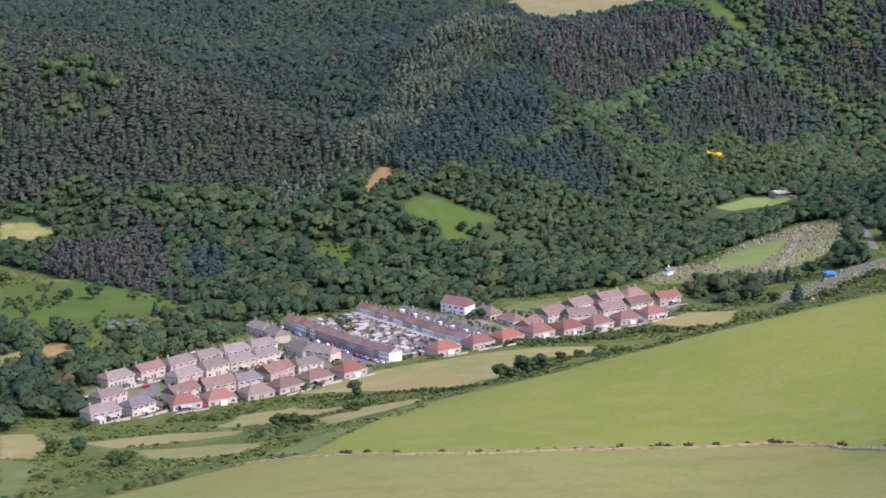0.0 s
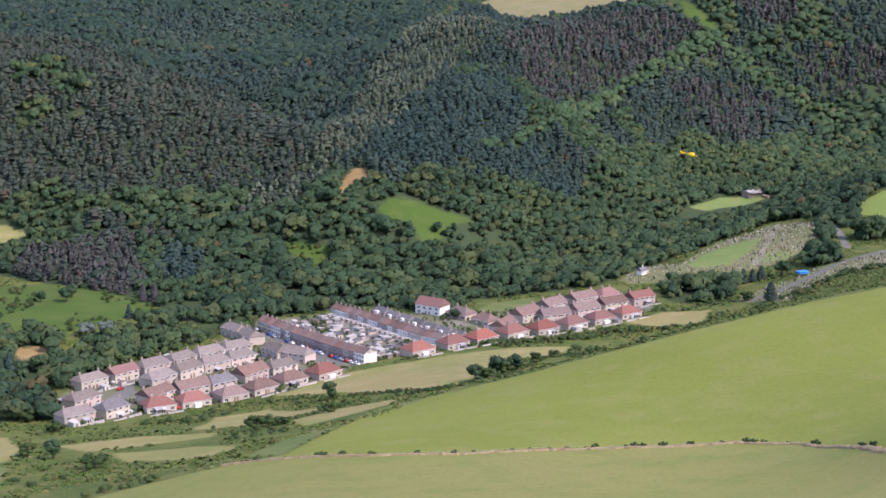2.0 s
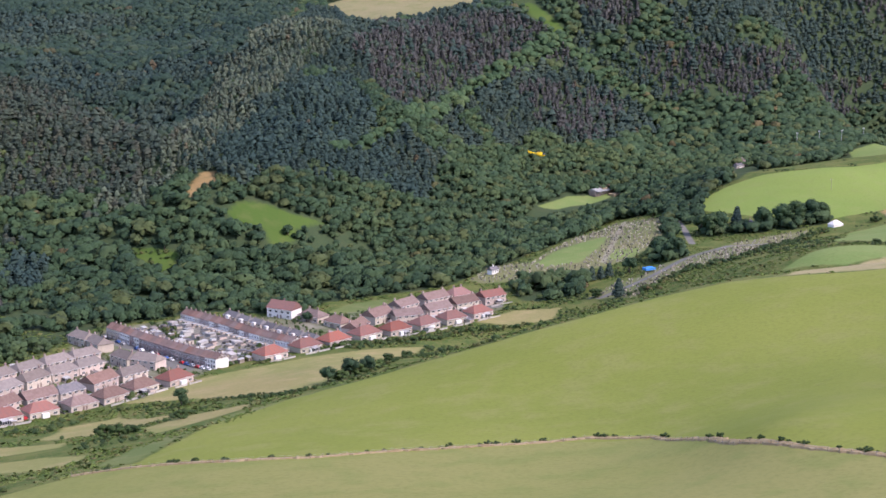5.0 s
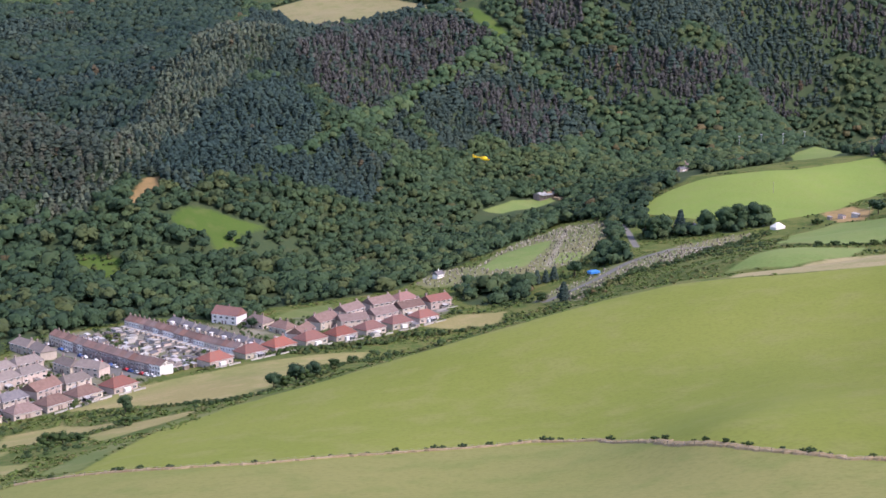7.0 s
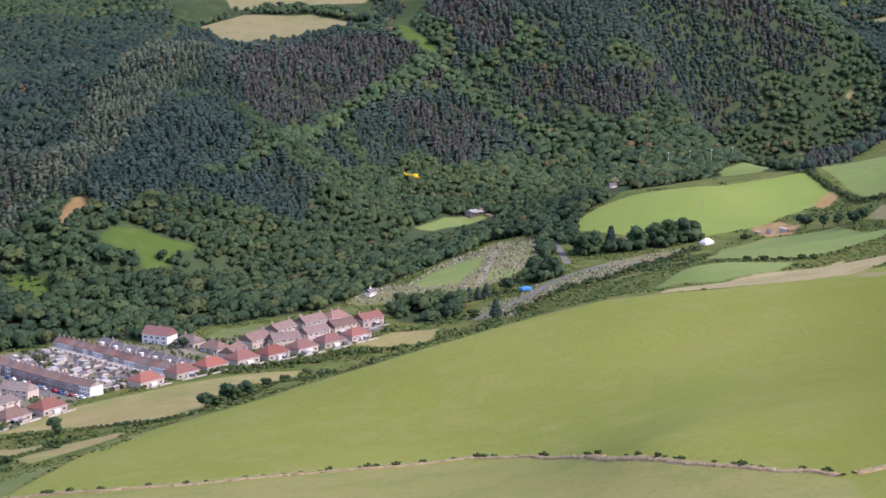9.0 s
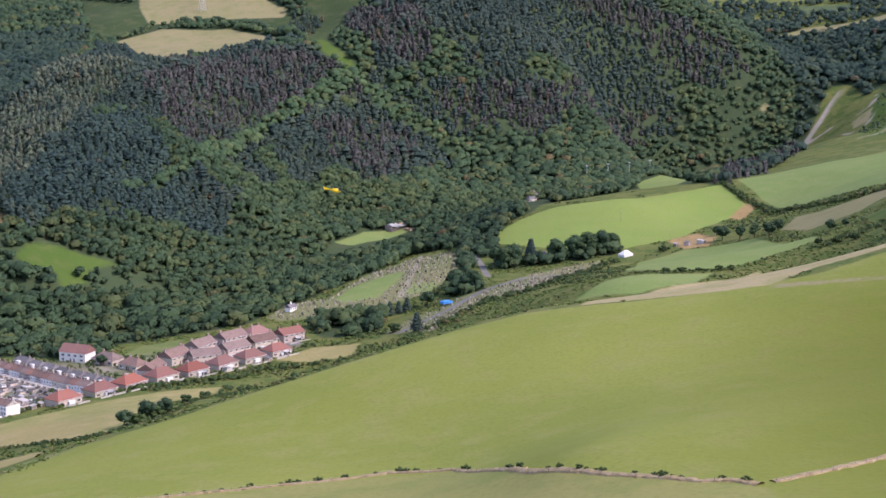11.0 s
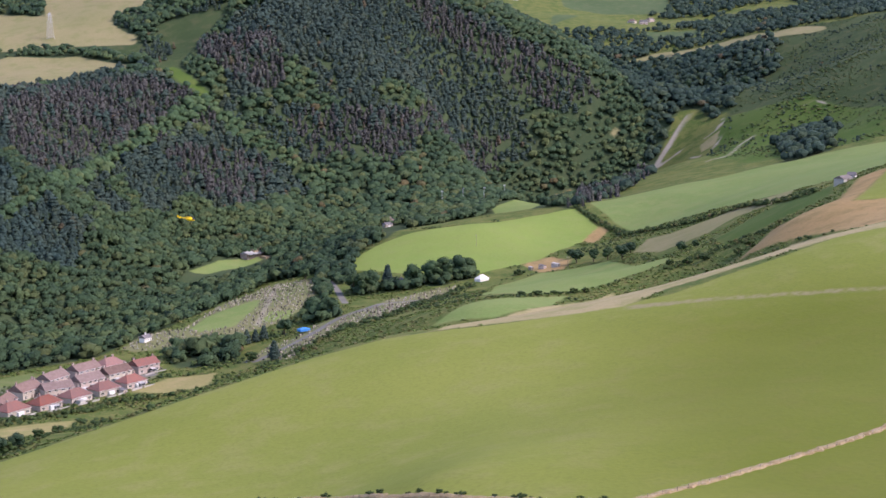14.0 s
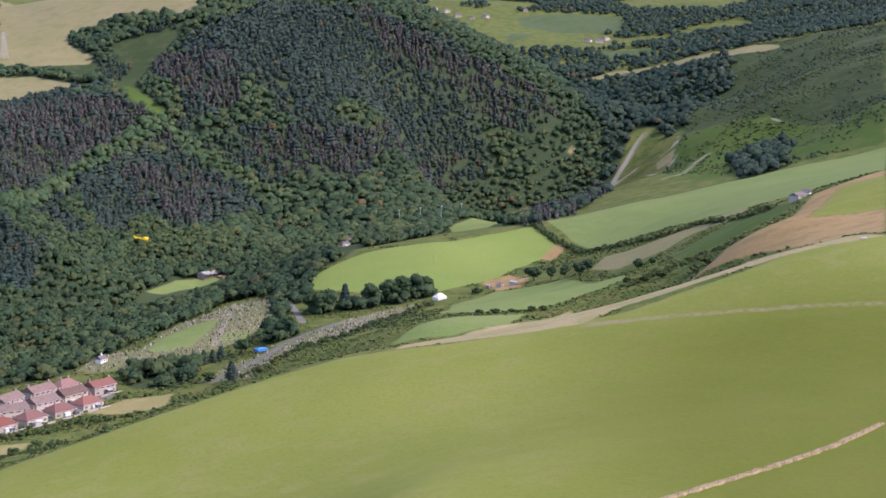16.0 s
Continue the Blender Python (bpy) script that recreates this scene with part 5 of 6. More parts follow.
def put(proto, x, y, angle, lift_by=0.0, size=1.0):
    return copy_thing(proto, Matrix.LocRotScale((x, y, height_at(x, y) + lift_by), Euler((0, 0, radians(angle))), (size, size, size)))


def place_house(kind, x, y, angle, size=1.0):
    if kind not in HOUSES:
        root = build_house(kind)
        root.matrix_basis = Matrix.LocRotScale((x, y, height_at(x, y)), Euler((0, 0, radians(angle))), (size, size, size))
        HOUSES[kind] = root
        return root
    return put(HOUSES[kind], x, y, angle, 0, size)


for row in (ROW_BACK, ROW_SECOND, ROW_THIRD, ROW_FRONT, ROW_CLOSE, EAST_FRONT, EAST_SECOND, EAST_BACK, LANE_HOUSES):
    for x, y, angle, kind in row:
        place_house(kind, x, y, angle + random.uniform(-3, 3), random.uniform(1.0, 1.1))


def build_terraced_house(w, wall, tile, end=0):
    """One house of a terrace, its front towards -y, with a lean-to kitchen behind; end: which gable is bare."""
    d, eave, ridge = 8.2, 5.3, 7.9
    root = tagged(new("terraced_house"), "terraced house with a brown tiled roof and rear lean-to", "house", "terrace")
    part("wall", wall_shape(w, d, eave, ridge), wall, root)
    part("roof", roof_shape(w, d, eave, ridge, 0, 0.0 if not end else 0.02), tile, root)
    chimney(root, w / 2 - 0.5, 0.0, ridge - 0.8, ridge + 0.9, BRICK)
    for x in (-w / 4, w / 4):
        window(root, x, -d / 2, 3.2, 1.3, 1.35, -1)
        window(root, x, d / 2, 3.3, 1.1, 1.2, 1)
    window(root, w / 4 - 0.1, -d / 2, 0.8, 1.6, 1.4, -1)
    part("door", box(-w / 4 - 0.45, -w / 4 + 0.45, -d / 2 - 0.06, -d / 2, 0.05, 2.1), DOOR_PAINT, root)
    part("kitchen", many(box(-w / 2 + 0.1, 0.3, d / 2 + 0.01, d / 2 + 3.8, -1.0, 2.5)), RENDER, root)
    part("kitchen_roof", box(-w / 2, 0.4, d / 2 + 0.02, d / 2 + 4.0, 2.5, 2.65), SHEET, root)
    part("bay", many(box(w / 4 - 1.0, w / 4 + 0.8, -d / 2 - 0.55, -d / 2 - 0.08, -0.6, 0.75), box(w / 4 - 1.05, w / 4 + 0.85, -d / 2 - 0.6, -d / 2 - 0.08, 2.3, 2.5)), wall, root)
    return root


def build_shed(w, d, h, wall, roof):
    root = tagged(new("shed"), "small garden shed or garage with a sheet roof", "shed", "back yard sheds")
    part("wall", box(-w / 2, w / 2, -d / 2, d / 2, -0.8, h), wall, root)
    v, f = box(-w / 2 - 0.15, w / 2 + 0.15, -d / 2 - 0.15, d / 2 + 0.15, h, h + 0.12)
    part("roof", ([(x, y, z + 0.12 * (y + d / 2)) for x, y, z in v], f), roof, root)
    part("door", box(-0.5, 0.5, -d / 2 - 0.05, -d / 2 - 0.005, 0.0, min(1.9, h - 0.15)), DOOR_PAINT, root)
    return root


def build_car(paint):
    root = tagged(new("car"), "small parked hatchback car at the kerb", "car", "parked cars")
    bm = bmesh.new()
    profile = [(-2.0, 0.35), (2.0, 0.35), (2.05, 0.75), (1.2, 0.92), (0.55, 1.45), (-1.2, 1.48), (-1.95, 0.95), (-2.05, 0.6)]
    for y in (-0.84, 0.84):
        face = bm.faces.new([bm.verts.new((x, y * (0.88 if z > 1.2 else 1), z)) for x, z in profile])
    bm.verts.ensure_lookup_table()
    n = len(profile)
    for i in range(n):
        j = (i + 1) % n
        bm.faces.new((bm.verts[i], bm.verts[j], bm.verts[j + n], bm.verts[i + n]))
    bmesh.ops.recalc_face_normals(bm, faces=bm.faces)
    part("body", bm, paint, root)
    for x in (-1.3, 1.3):
        for y in (-0.8, 0.8):
            part("wheel", tube((x, y - 0.1, 0.32), (x, y + 0.1, 0.32), 0.32, None, 10), DARK, root)
    part("side_window", box(-1.1, 0.5, -0.86, 0.86, 1.0, 1.3), GLASS, root)
    part("windscreen", ([(1.16, -0.72, 0.97), (1.16, 0.72, 0.97), (0.62, 0.68, 1.43), (0.62, -0.68, 1.43), (1.10, -0.7, 0.93), (1.10, 0.7, 0.93), (0.56, 0.66, 1.39), (0.56, -0.66, 1.39)],
                        [(0, 1, 2, 3), (7, 6, 5, 4), (0, 4, 5, 1), (1, 5, 6, 2), (2, 6, 7, 3), (3, 7, 4, 0)]), GLASS, root)
    return root


def first_or_copy(cache, key, make, x, y, angle, lift_by=0.0, size=1.0):
    if key not in cache:
        cache[key] = make()
        cache[key].matrix_basis = Matrix.LocRotScale((x, y, height_at(x, y) + lift_by), Euler((0, 0, radians(angle))), (size, size, size))
        return cache[key]
    return put(cache[key], x, y, angle, lift_by, size)


PAINTS = [mottled(n, a, a, 1.0, 0.3, 0.5) for n, a in (("white_car_paint", (0.75, 0.75, 0.75)), ("silver_car_paint", (0.42, 0.43, 0.45)), ("blue_car_paint", (0.04, 0.11, 0.32)),
                                                        ("red_car_paint", (0.42, 0.03, 0.03)), ("black_car_paint", (0.03, 0.03, 0.035)))]
MADE = {}
rng = random.Random(4)


def terrace(ends, count, turned):
    (ax, ay), (bx, by) = ends
    length = math.hypot(bx - ax, by - ay)
    angle = math.degrees(math.atan2(by - ay, bx - ax)) + (180 if turned else 0)
    w = length / count
    c, s = math.cos(radians(angle)), math.sin(radians(angle))
    for i in range(count):
        k = (i + 0.5) / count
        x, y = ax + (bx - ax) * k, ay + (by - ay) * k
        end = i == count - 1
        wall = "white" if end else rng.choice(("brick", "cream", "white", "brick"))
        tile = rng.choice(("brown", "brown", "grey"))
        mats = {"white": WHITE_RENDER, "brick": BRICK, "cream": RENDER, "brown": TERRACE_TILE, "grey": BROWN_TILE}
        first_or_copy(MADE, ("terrace", wall, tile), lambda: build_terraced_house(w + 0.02, mats[wall], mats[tile]), x, y, angle)
        # yard walls, sheds and cars
        at = lambda u, v: (x + c * u - s * v, y + s * u + c * v)
        p = at(-w / 2, 13.5)
        first_or_copy(MADE, "yard_wall", build_yard_wall, *p, angle)
        for v in (rng.uniform(11, 15), rng.uniform(17, 24)):
            if rng.random() < 0.85:
                kind = rng.randrange(6)
                p = at(rng.uniform(-0.8, 0.8), v)
                first_or_copy(MADE, ("shed", kind), lambda: build_shed((2.4, 3.4, 2.8, 3.9, 2.0, 3.2)[kind], (3.2, 4.8, 2.4, 5.2, 3.0, 3.8)[kind], (2.1, 2.4, 2.0, 2.5, 2.2, 2.3)[kind],
                                                                       (TIMBER, RENDER, TIMBER, CONCRETE, WHITE_RENDER, RENDER)[kind], (SHEET, SLATE, SLATE, CONCRETE, SHEET, GREY_TILE)[kind]), *p, angle + 90 * rng.randrange(2))
        if rng.random() < 0.7:
            kind = rng.randrange(5)
            p = at(rng.uniform(-0.3, 0.3), -7.2)
            first_or_copy(MADE, ("car", kind), lambda: build_car(PAINTS[kind]), *p, angle + 180 * rng.randrange(2), 0.02)


def build_yard_wall():
    root = tagged(new("yard_wall"), "long rendered wall between back yards", "wall", "yard walls")
    part("wall", box(-0.1, 0.1, -9.0, 9.0, -1.2, 1.4), STONE, root)
    part("coping", box(-0.16, 0.16, -9.0, 9.0, 1.4, 1.5), STONE, root)
    return root


terrace(TERRACE_WEST, 22, False)
terrace(TERRACE_EAST, 22, True)


def build_pair():
    root = build_house("slate")
    root["label"] = "pair of tall grey houses with dark hipped roofs and pale bays"
    part("gable_bay", many(box(-1.8, 1.8, -6.2, -4.15, -1, 5.6), roof_shape(3.6, 2.2, 5.6, 6.4, 0, 0.2)), WHITE_RENDER, root)
    return root


(ax, ay), (bx, by) = PAIRS_EAST
for i in range(7):
    k = (i + 0.5) / 7
    first_or_copy(MADE, "pair", build_pair, ax + (bx - ax) * k, ay + (by - ay) * k, math.degrees(math.atan2(by - ay, bx - ax)), 0, 0.86)

def build_conservatory():
    root = tagged(new("conservatory"), "small white-framed glass conservatory behind a house", "conservatory", "conservatories")
    part("base", box(-1.7, 1.7, -1.4, 1.4, -1.0, 0.6), RENDER, root)
    for x in (-1.65, -0.55, 0.55, 1.65):
        part("frame_post", box(x - 0.06, x + 0.06, -1.4, -1.28, 0.6, 2.1), PVC, root)
    for side in (-1, 1):
        part("side_pane", box(side * 1.62 - 0.03, side * 1.62 + 0.03, -1.25, 1.4, 0.6, 2.1), GLASS, root)
    part("front_pane", box(-1.55, 1.55, -1.36, -1.32, 0.6, 2.1), GLASS, root)
    part("roof", ([(-1.85, -1.6, 2.1), (1.85, -1.6, 2.1), (1.85, 1.45, 2.7), (-1.85, 1.45, 2.7), (-1.85, -1.6, 2.18), (1.85, -1.6, 2.18), (1.85, 1.45, 2.78), (-1.85, 1.45, 2.78)],
                  [(3, 2, 1, 0), (4, 5, 6, 7), (0, 1, 5, 4), (1, 2, 6, 5), (2, 3, 7, 6), (3, 0, 4, 7)]), SHEET, root)
    return root


def build_garden_wall():
    root = tagged(new("garden_wall"), "low pale rendered garden wall with gate pillars", "wall", "garden walls")
    for a, b in ((-8.5, -1.0), (1.0, 8.5)):
        part("wall", box(a, b, -0.1, 0.1, -1.2, 0.9), CONCRETE, root)
        part("coping", box(a, b, -0.15, 0.15, 0.9, 0.98), STONE, root)
    for x in (-0.8, 0.8):
        part("pillar", box(x - 0.19, x + 0.19, -0.19, 0.19, -1.2, 1.25), CONCRETE, root)
    return root


# sheds, cars and garden walls among the other houses
for row, seed in ((ROW_BACK, 1), (ROW_SECOND, 2), (ROW_THIRD, 3), (ROW_FRONT, 4), (EAST_FRONT, 5), (EAST_SECOND, 6), (EAST_BACK, 7)):
    r = random.Random(seed)
    for x, y, angle, kind in row:
        c, s = math.cos(radians(angle)), math.sin(radians(angle))
        p = lambda u, v: (x + c * u - s * v, y + s * u + c * v)
        k = r.randrange(6)
        if ("shed", k) in MADE:
            first_or_copy(MADE, ("shed", k), None, *p(r.uniform(-5, 5), 9.5), angle)
        k = r.randrange(5)
        if r.random() < 0.75 and ("car", k) in MADE:
            first_or_copy(MADE, ("car", k), None, *p(8.7, r.uniform(-3, 1)), angle + 90, 0.02)
        first_or_copy(MADE, "yard_wall", None, *p(9.6, 3.0), angle, -0.3)
        for u, v in ((r.uniform(-7, 7), 12.5), (r.uniform(-7, 7), -9.0)):
            k = r.randrange(6)
            if r.random() < 0.6 and ("shed", k) in MADE:
                first_or_copy(MADE, ("shed", k), None, *p(u, v), angle + 90 * r.randrange(2), 0, 0.85)
        if r.random() < 0.3:
            first_or_copy(MADE, "conservatory", build_conservatory, *p(r.uniform(-4, 4), -6.6 * 1.05), angle)
        if r.random() < 0.8:
            first_or_copy(MADE, "garden_wall", build_garden_wall, *p(0, -10.8), angle)
for x, y in ((-147, 752), (-152, 765), (-139, 770), (-134, 775)):
    first_or_copy(MADE, ("car", 3 if x == -147 else 0), lambda: build_car(PAINTS[3 if x == -147 else 0]), x, y, 60, 0.02)


def landmark(name, label, category, x, y, angle):
    root = tagged(new(name), label, category)
    root.matrix_basis = Matrix.LocRotScale((x, y, height_at(x, y)), Euler((0, 0, radians(angle))), None)
    return root


def build_landmarks():
    spots = {kind: (x, y) for x, y, kind in PLACES}
    r = landmark("chapel", "small white cemetery chapel with a grey roof", "chapel", *spots["chapel"], 40)
    part("wall", wall_shape(6.6, 4.6, 2.9, 4.7), WHITE_RENDER, r)
    part("roof", roof_shape(6.6, 4.6, 2.9, 4.7, 0, 0.3), SLATE, r)
    part("turret", many(box(-0.35, 0.35, -0.35, 0.35, 4.6, 5.7), tube((0, 0, 5.7), (0, 0, 6.6), 0.5, 0.04, 4)), WHITE_RENDER, r)
    for x in (-2.2, 0, 2.2):
        window(r, x, -2.3, 0.9, 0.9, 1.4, -1)
    r = landmark("canopy_tent", "bright blue canvas canopy tent beside the cemetery road", "tent", *spots["tent"], 20)
    part("canopy", many(box(-3.6, 3.6, -2.3, 2.3, 1.5, 2.9), roof_shape(7.2, 4.6, 2.9, 3.7, 2.0, 0.1, 0.05)), BLUE_CLOTH, r)
    for x in (-3.4, 3.4):
        for y in (-2.1, 2.1):
            part("pole", tube((x, y, -0.5), (x, y, 1.52), 0.06), STEEL, r)
    r = landmark("clubhouse", "long low clubhouse with a grey roof and red end", "clubhouse", spots["club"][0] - 2, spots["club"][1] - 7, 34)
    part("wall", box(-14, 12, -4, 4, -2, 3.2), BRICK, r)
    part("roof", roof_shape(26.5, 8.2, 3.2, 4.6, 0, 0.5), SHEET, r)
    part("red_wing", wall_shape(7, 7, 4.6, 6.8), EARTH, r)
    part("red_roof", ([(x + 10, y, z) for x, y, z in roof_shape(7, 7, 4.8, 7.0, 0, 0.4)[0]], roof_shape(7, 7, 4.8, 7.0)[1]), RED_TILE, r)
    part("veranda", box(-13, 5, -7.5, -4.05, 2.6, 2.8), SHEET, r)
    for x in (-12, -7, -2, 3):
        part("post", box(x - 0.1, x + 0.1, -7.3, -7.1, -2, 2.6), TIMBER, r)
        window(r, x + 1.5, -4, 0.9, 2.0, 1.3, -1)
    part("terrace_deck", box(-2, 14, -16, -8, -2.5, 0.4), EARTH, r)
    x, y = spots["cottage"]
    place_house("hip_brown", x, y, 30, 1.0)
    place_house("slate", x - 6, y - 16, 20, 0.6)
    x, y = spots["white_house"]
    place_house("slate", x, y, 70, 0.75)
    r = landmark("marquee", "white canvas marquee with a peaked roof", "marquee", *spots["marquee"], 25)
    part("canvas_roof", many(roof_shape(9, 6, 2.0, 4.6, 3.2, 0.3, 0.05)), WHITE_CLOTH, r)
    part("canvas_wall", box(-4.5, 4.5, -3, 3, -1.5, 2.0), WHITE_CLOTH, r)
    r = landmark("barn", "long farm barn with a pinkish sheet roof", "barn", *spots["barn"], 28)
    part("wall", wall_shape(11, 6.5, 3.0, 4.6, 0, -3), CONCRETE, r)
    part("roof", roof_shape(11, 6.5, 3.0, 4.6, 0, 0.3), GREY_TILE, r)
    part("door", box(-1.5, 1.5, -3.33, -3.26, 0, 2.6), TIMBER, r)
    r = landmark("farm_store", "white gabled farm store beside the barn", "barn", spots["barn"][0] + 10, spots["barn"][1] + 6, -50)
    part("wall", wall_shape(5, 5, 2.6, 4.4, 0, -3), WHITE_RENDER, r)
    part("roof", roof_shape(5, 5, 2.6, 4.4, 0, 0.25), SLATE, r)
    x, y = spots["shed"]
    for dx, dy, k in ((0, 0, 1), (9, -4, 3), (-8, 3, 0)):
        if ("shed", k) in MADE:
            first_or_copy(MADE, ("shed", k), None, x + dx, y + dy, 30 + dx, 0, 1.0)
    x, y = PLACES[-1][:2]
    r = landmark("feed_trough", "dark metal feed trough standing in the pasture", "trough", x, y, 10)
    part("tray", many(box(-1.6, 1.6, -0.45, -0.4, 0.35, 0.8), box(-1.6, 1.6, 0.4, 0.45, 0.35, 0.8), box(-1.6, 1.6, -0.4, 0.4, 0.35, 0.4)), STEEL, r)
    for dx in (-1.3, 1.3):
        part("leg", box(dx - 0.05, dx + 0.05, -0.35, 0.35, -0.1, 0.35), STEEL, r)
    # football ground
    for i, (x, y) in enumerate(FLOODLIGHTS):
        first_or_copy(MADE, "floodlight", build_floodlight, x, y, -20)
    r = landmark("football_stand", "low grey spectator stand beside the pitch", "stand", 668, 1640, 42)
    part("roof", box(-16, 16, -2.5, 2.5, 3.0, 3.2), SHEET, r)
    part("back_wall", box(-16, 16, 2.2, 2.4, -2, 3.0), WHITE_RENDER, r)
    for x in (-15, -5, 5, 15):
        part("post", box(x - 0.1, x + 0.1, -2.3, -2.1, -2, 3.0), STEEL, r)
    for i, (x, y) in enumerate(POLES):
        first_or_copy(MADE, "utility_pole", build_pole, x, y, 10)
    for x, y in PYLONS:
        first_or_copy(MADE, "pylon", build_pylon, x, y, 20)
    kinds = ("hip_brown", "slate", "grey")
    for i, (x, y) in enumerate(FAR_HOUSES):
        if y > 2000:
            place_house(kinds[i % 3], x, y, 20 + 37 * i, 1.0)


def build_floodlight():
    r = tagged(new("floodlight"), "tall steel floodlight mast beside the pitch", "floodlight", "floodlights")
    part("mast", tube((0, 0, -1), (0, 0, 15), 0.28, 0.16, 8), STEEL, r)
    part("crossbar", box(-1.2, 1.2, -0.08, 0.08, 14.6, 14.8), STEEL, r)
    for x in (-0.9, 0, 0.9):
        part("lamp", box(x - 0.35, x + 0.35, -0.3, 0.25, 14.85, 15.4), PVC, r)
    return r


def build_pole():
    r = tagged(new("utility_pole"), "bare wooden utility pole standing in the field", "pole", "utility poles")
    part("pole", tube((0, 0, -0.8), (0, 0, 9.0), 0.17, 0.12, 8), TIMBER, r)
    part("crossarm", box(-0.9, 0.9, -0.07, 0.07, 8.3, 8.45), TIMBER, r)
    for x in (-0.8, 0, 0.8):
        part("insulator", tube((x, 0, 8.45), (x, 0, 8.7), 0.06, 0.05, 6), PVC, r)
    return r


def build_pylon():
    r = tagged(new("pylon"), "grey steel lattice pylon on the hilltop field", "pylon")
    at = lambda z: 3.2 * (1 - z / 34) + 0.5
    legs, braces = [], []
    corners = ((-1, -1), (1, -1), (1, 1), (-1, 1))
    for sx, sy in corners:
        part("leg", tube((sx * at(0), sy * at(0), -1), (sx * at(30), sy * at(30), 30), 0.14, 0.09, 4), STEEL, r)
    for k in range(10):
        z0, z1 = 3 * k, 3 * k + 3
        for i in range(4):
            (ax, ay), (bx, by) = corners[i], corners[(i + 1) % 4]
            braces.append(tube((ax * at(z0), ay * at(z0), z0), (bx * at(z1), by * at(z1), z1), 0.07, None, 4))
            braces.append(tube((bx * at(z0), by * at(z0), z0), (ax * at(z1), ay * at(z1), z1), 0.07, None, 4))
    part("lattice", many(*braces), STEEL, r)
    for z in (19, 23, 27):
        part("arm", many(tube((-4.5, 0, z), (4.5, 0, z), 0.09, None, 4), tube((-4.5, 0, z), (0, 0, z + 1.6), 0.06, None, 4), tube((4.5, 0, z), (0, 0, z + 1.6), 0.06, None, 4)), STEEL, r)
    return r


build_landmarks()


def build_helicopter():
    """A yellow rescue helicopter in flight over the valley, nose towards +x, rotor at rest."""
    root = tagged(new("helicopter"), "bright yellow rescue helicopter flying over the valley", "helicopter")
    v, f = BALL_2
    body = []
    for x, y, z in v:
        taper = 1.0 if x > -0.2 else 1.0 - 0.5 * (-x - 0.2)
        body.append((x * 2.9, y * 0.95 * taper, z * 1.05 * taper + (0.25 if x < -0.3 else 0)))
    b = part("fuselage", (body, f), YELLOW, root)
    nose = [(x * 1.5 + 1.55, y * 0.93, z * 0.62 + 0.28) for x, y, z in BALL_1[0]]
    part("windscreen", (nose, BALL_1[1]), GLASS, b, "dark cockpit glazing")
    part("tail_boom", tube((-1.8, 0, 0.5), (-6.6, 0, 0.85), 0.42, 0.2, 10), YELLOW, root)
    part("engine_cowl", ([(x * 1.8 - 0.5, y * 0.6, z * 0.45 + 1.15) for x, y, z in BALL_1[0]], BALL_1[1]), YELLOW, root)
    part("tail_fin", ([(-6.2, -0.08, 0.6), (-7.2, -0.08, 0.5), (-7.6, -0.06, 2.1), (-6.9, -0.06, 2.1), (-6.2, 0.08, 0.6), (-7.2, 0.08, 0.5), (-7.6, 0.06, 2.1), (-6.9, 0.06, 2.1)],
                      [(0, 1, 2, 3), (7, 6, 5, 4), (0, 4, 5, 1), (1, 5, 6, 2), (2, 6, 7, 3), (3, 7, 4, 0)]), YELLOW, root)
    part("tailplane", box(-6.1, -5.4, -1.3, 1.3, 0.75, 0.83), YELLOW, root)
    for y in (-1.3, 1.3):
        part("end_plate", box(-6.3, -5.3, y - 0.04, y + 0.04, 0.4, 1.3), YELLOW, root)
    mast = part("rotor_mast", tube((-0.2, 0, 1.4), (-0.2, 0, 2.05), 0.16, 0.12, 8), DARK, root)
    for k in range(4):
        a = radians(25 + 90 * k)
        c, s = math.cos(a), math.sin(a)
        blade, fc = box(0.2, 5.1, -0.13, 0.13, 1.98, 2.02)
        part("rotor_blade", ([(x * c - y * s - 0.2, x * s + y * c, z) for x, y, z in blade], fc), DARK, mast)
    for y in (-1.0, 1.0):
        skid = part("skid", tube((-1.7, y, -1.6), (1.9, y, -1.6), 0.07), DARK, root)
        for x in (-1.0, 1.0):
            part("strut", tube((x, y * 0.6, -0.7), (x, y, -1.6), 0.05), DARK, skid)
    root.matrix_basis = pose(*HELICOPTER_AT, 0, 4, 0 - 12)
    return root


build_helicopter()

# ---- cemetery ----


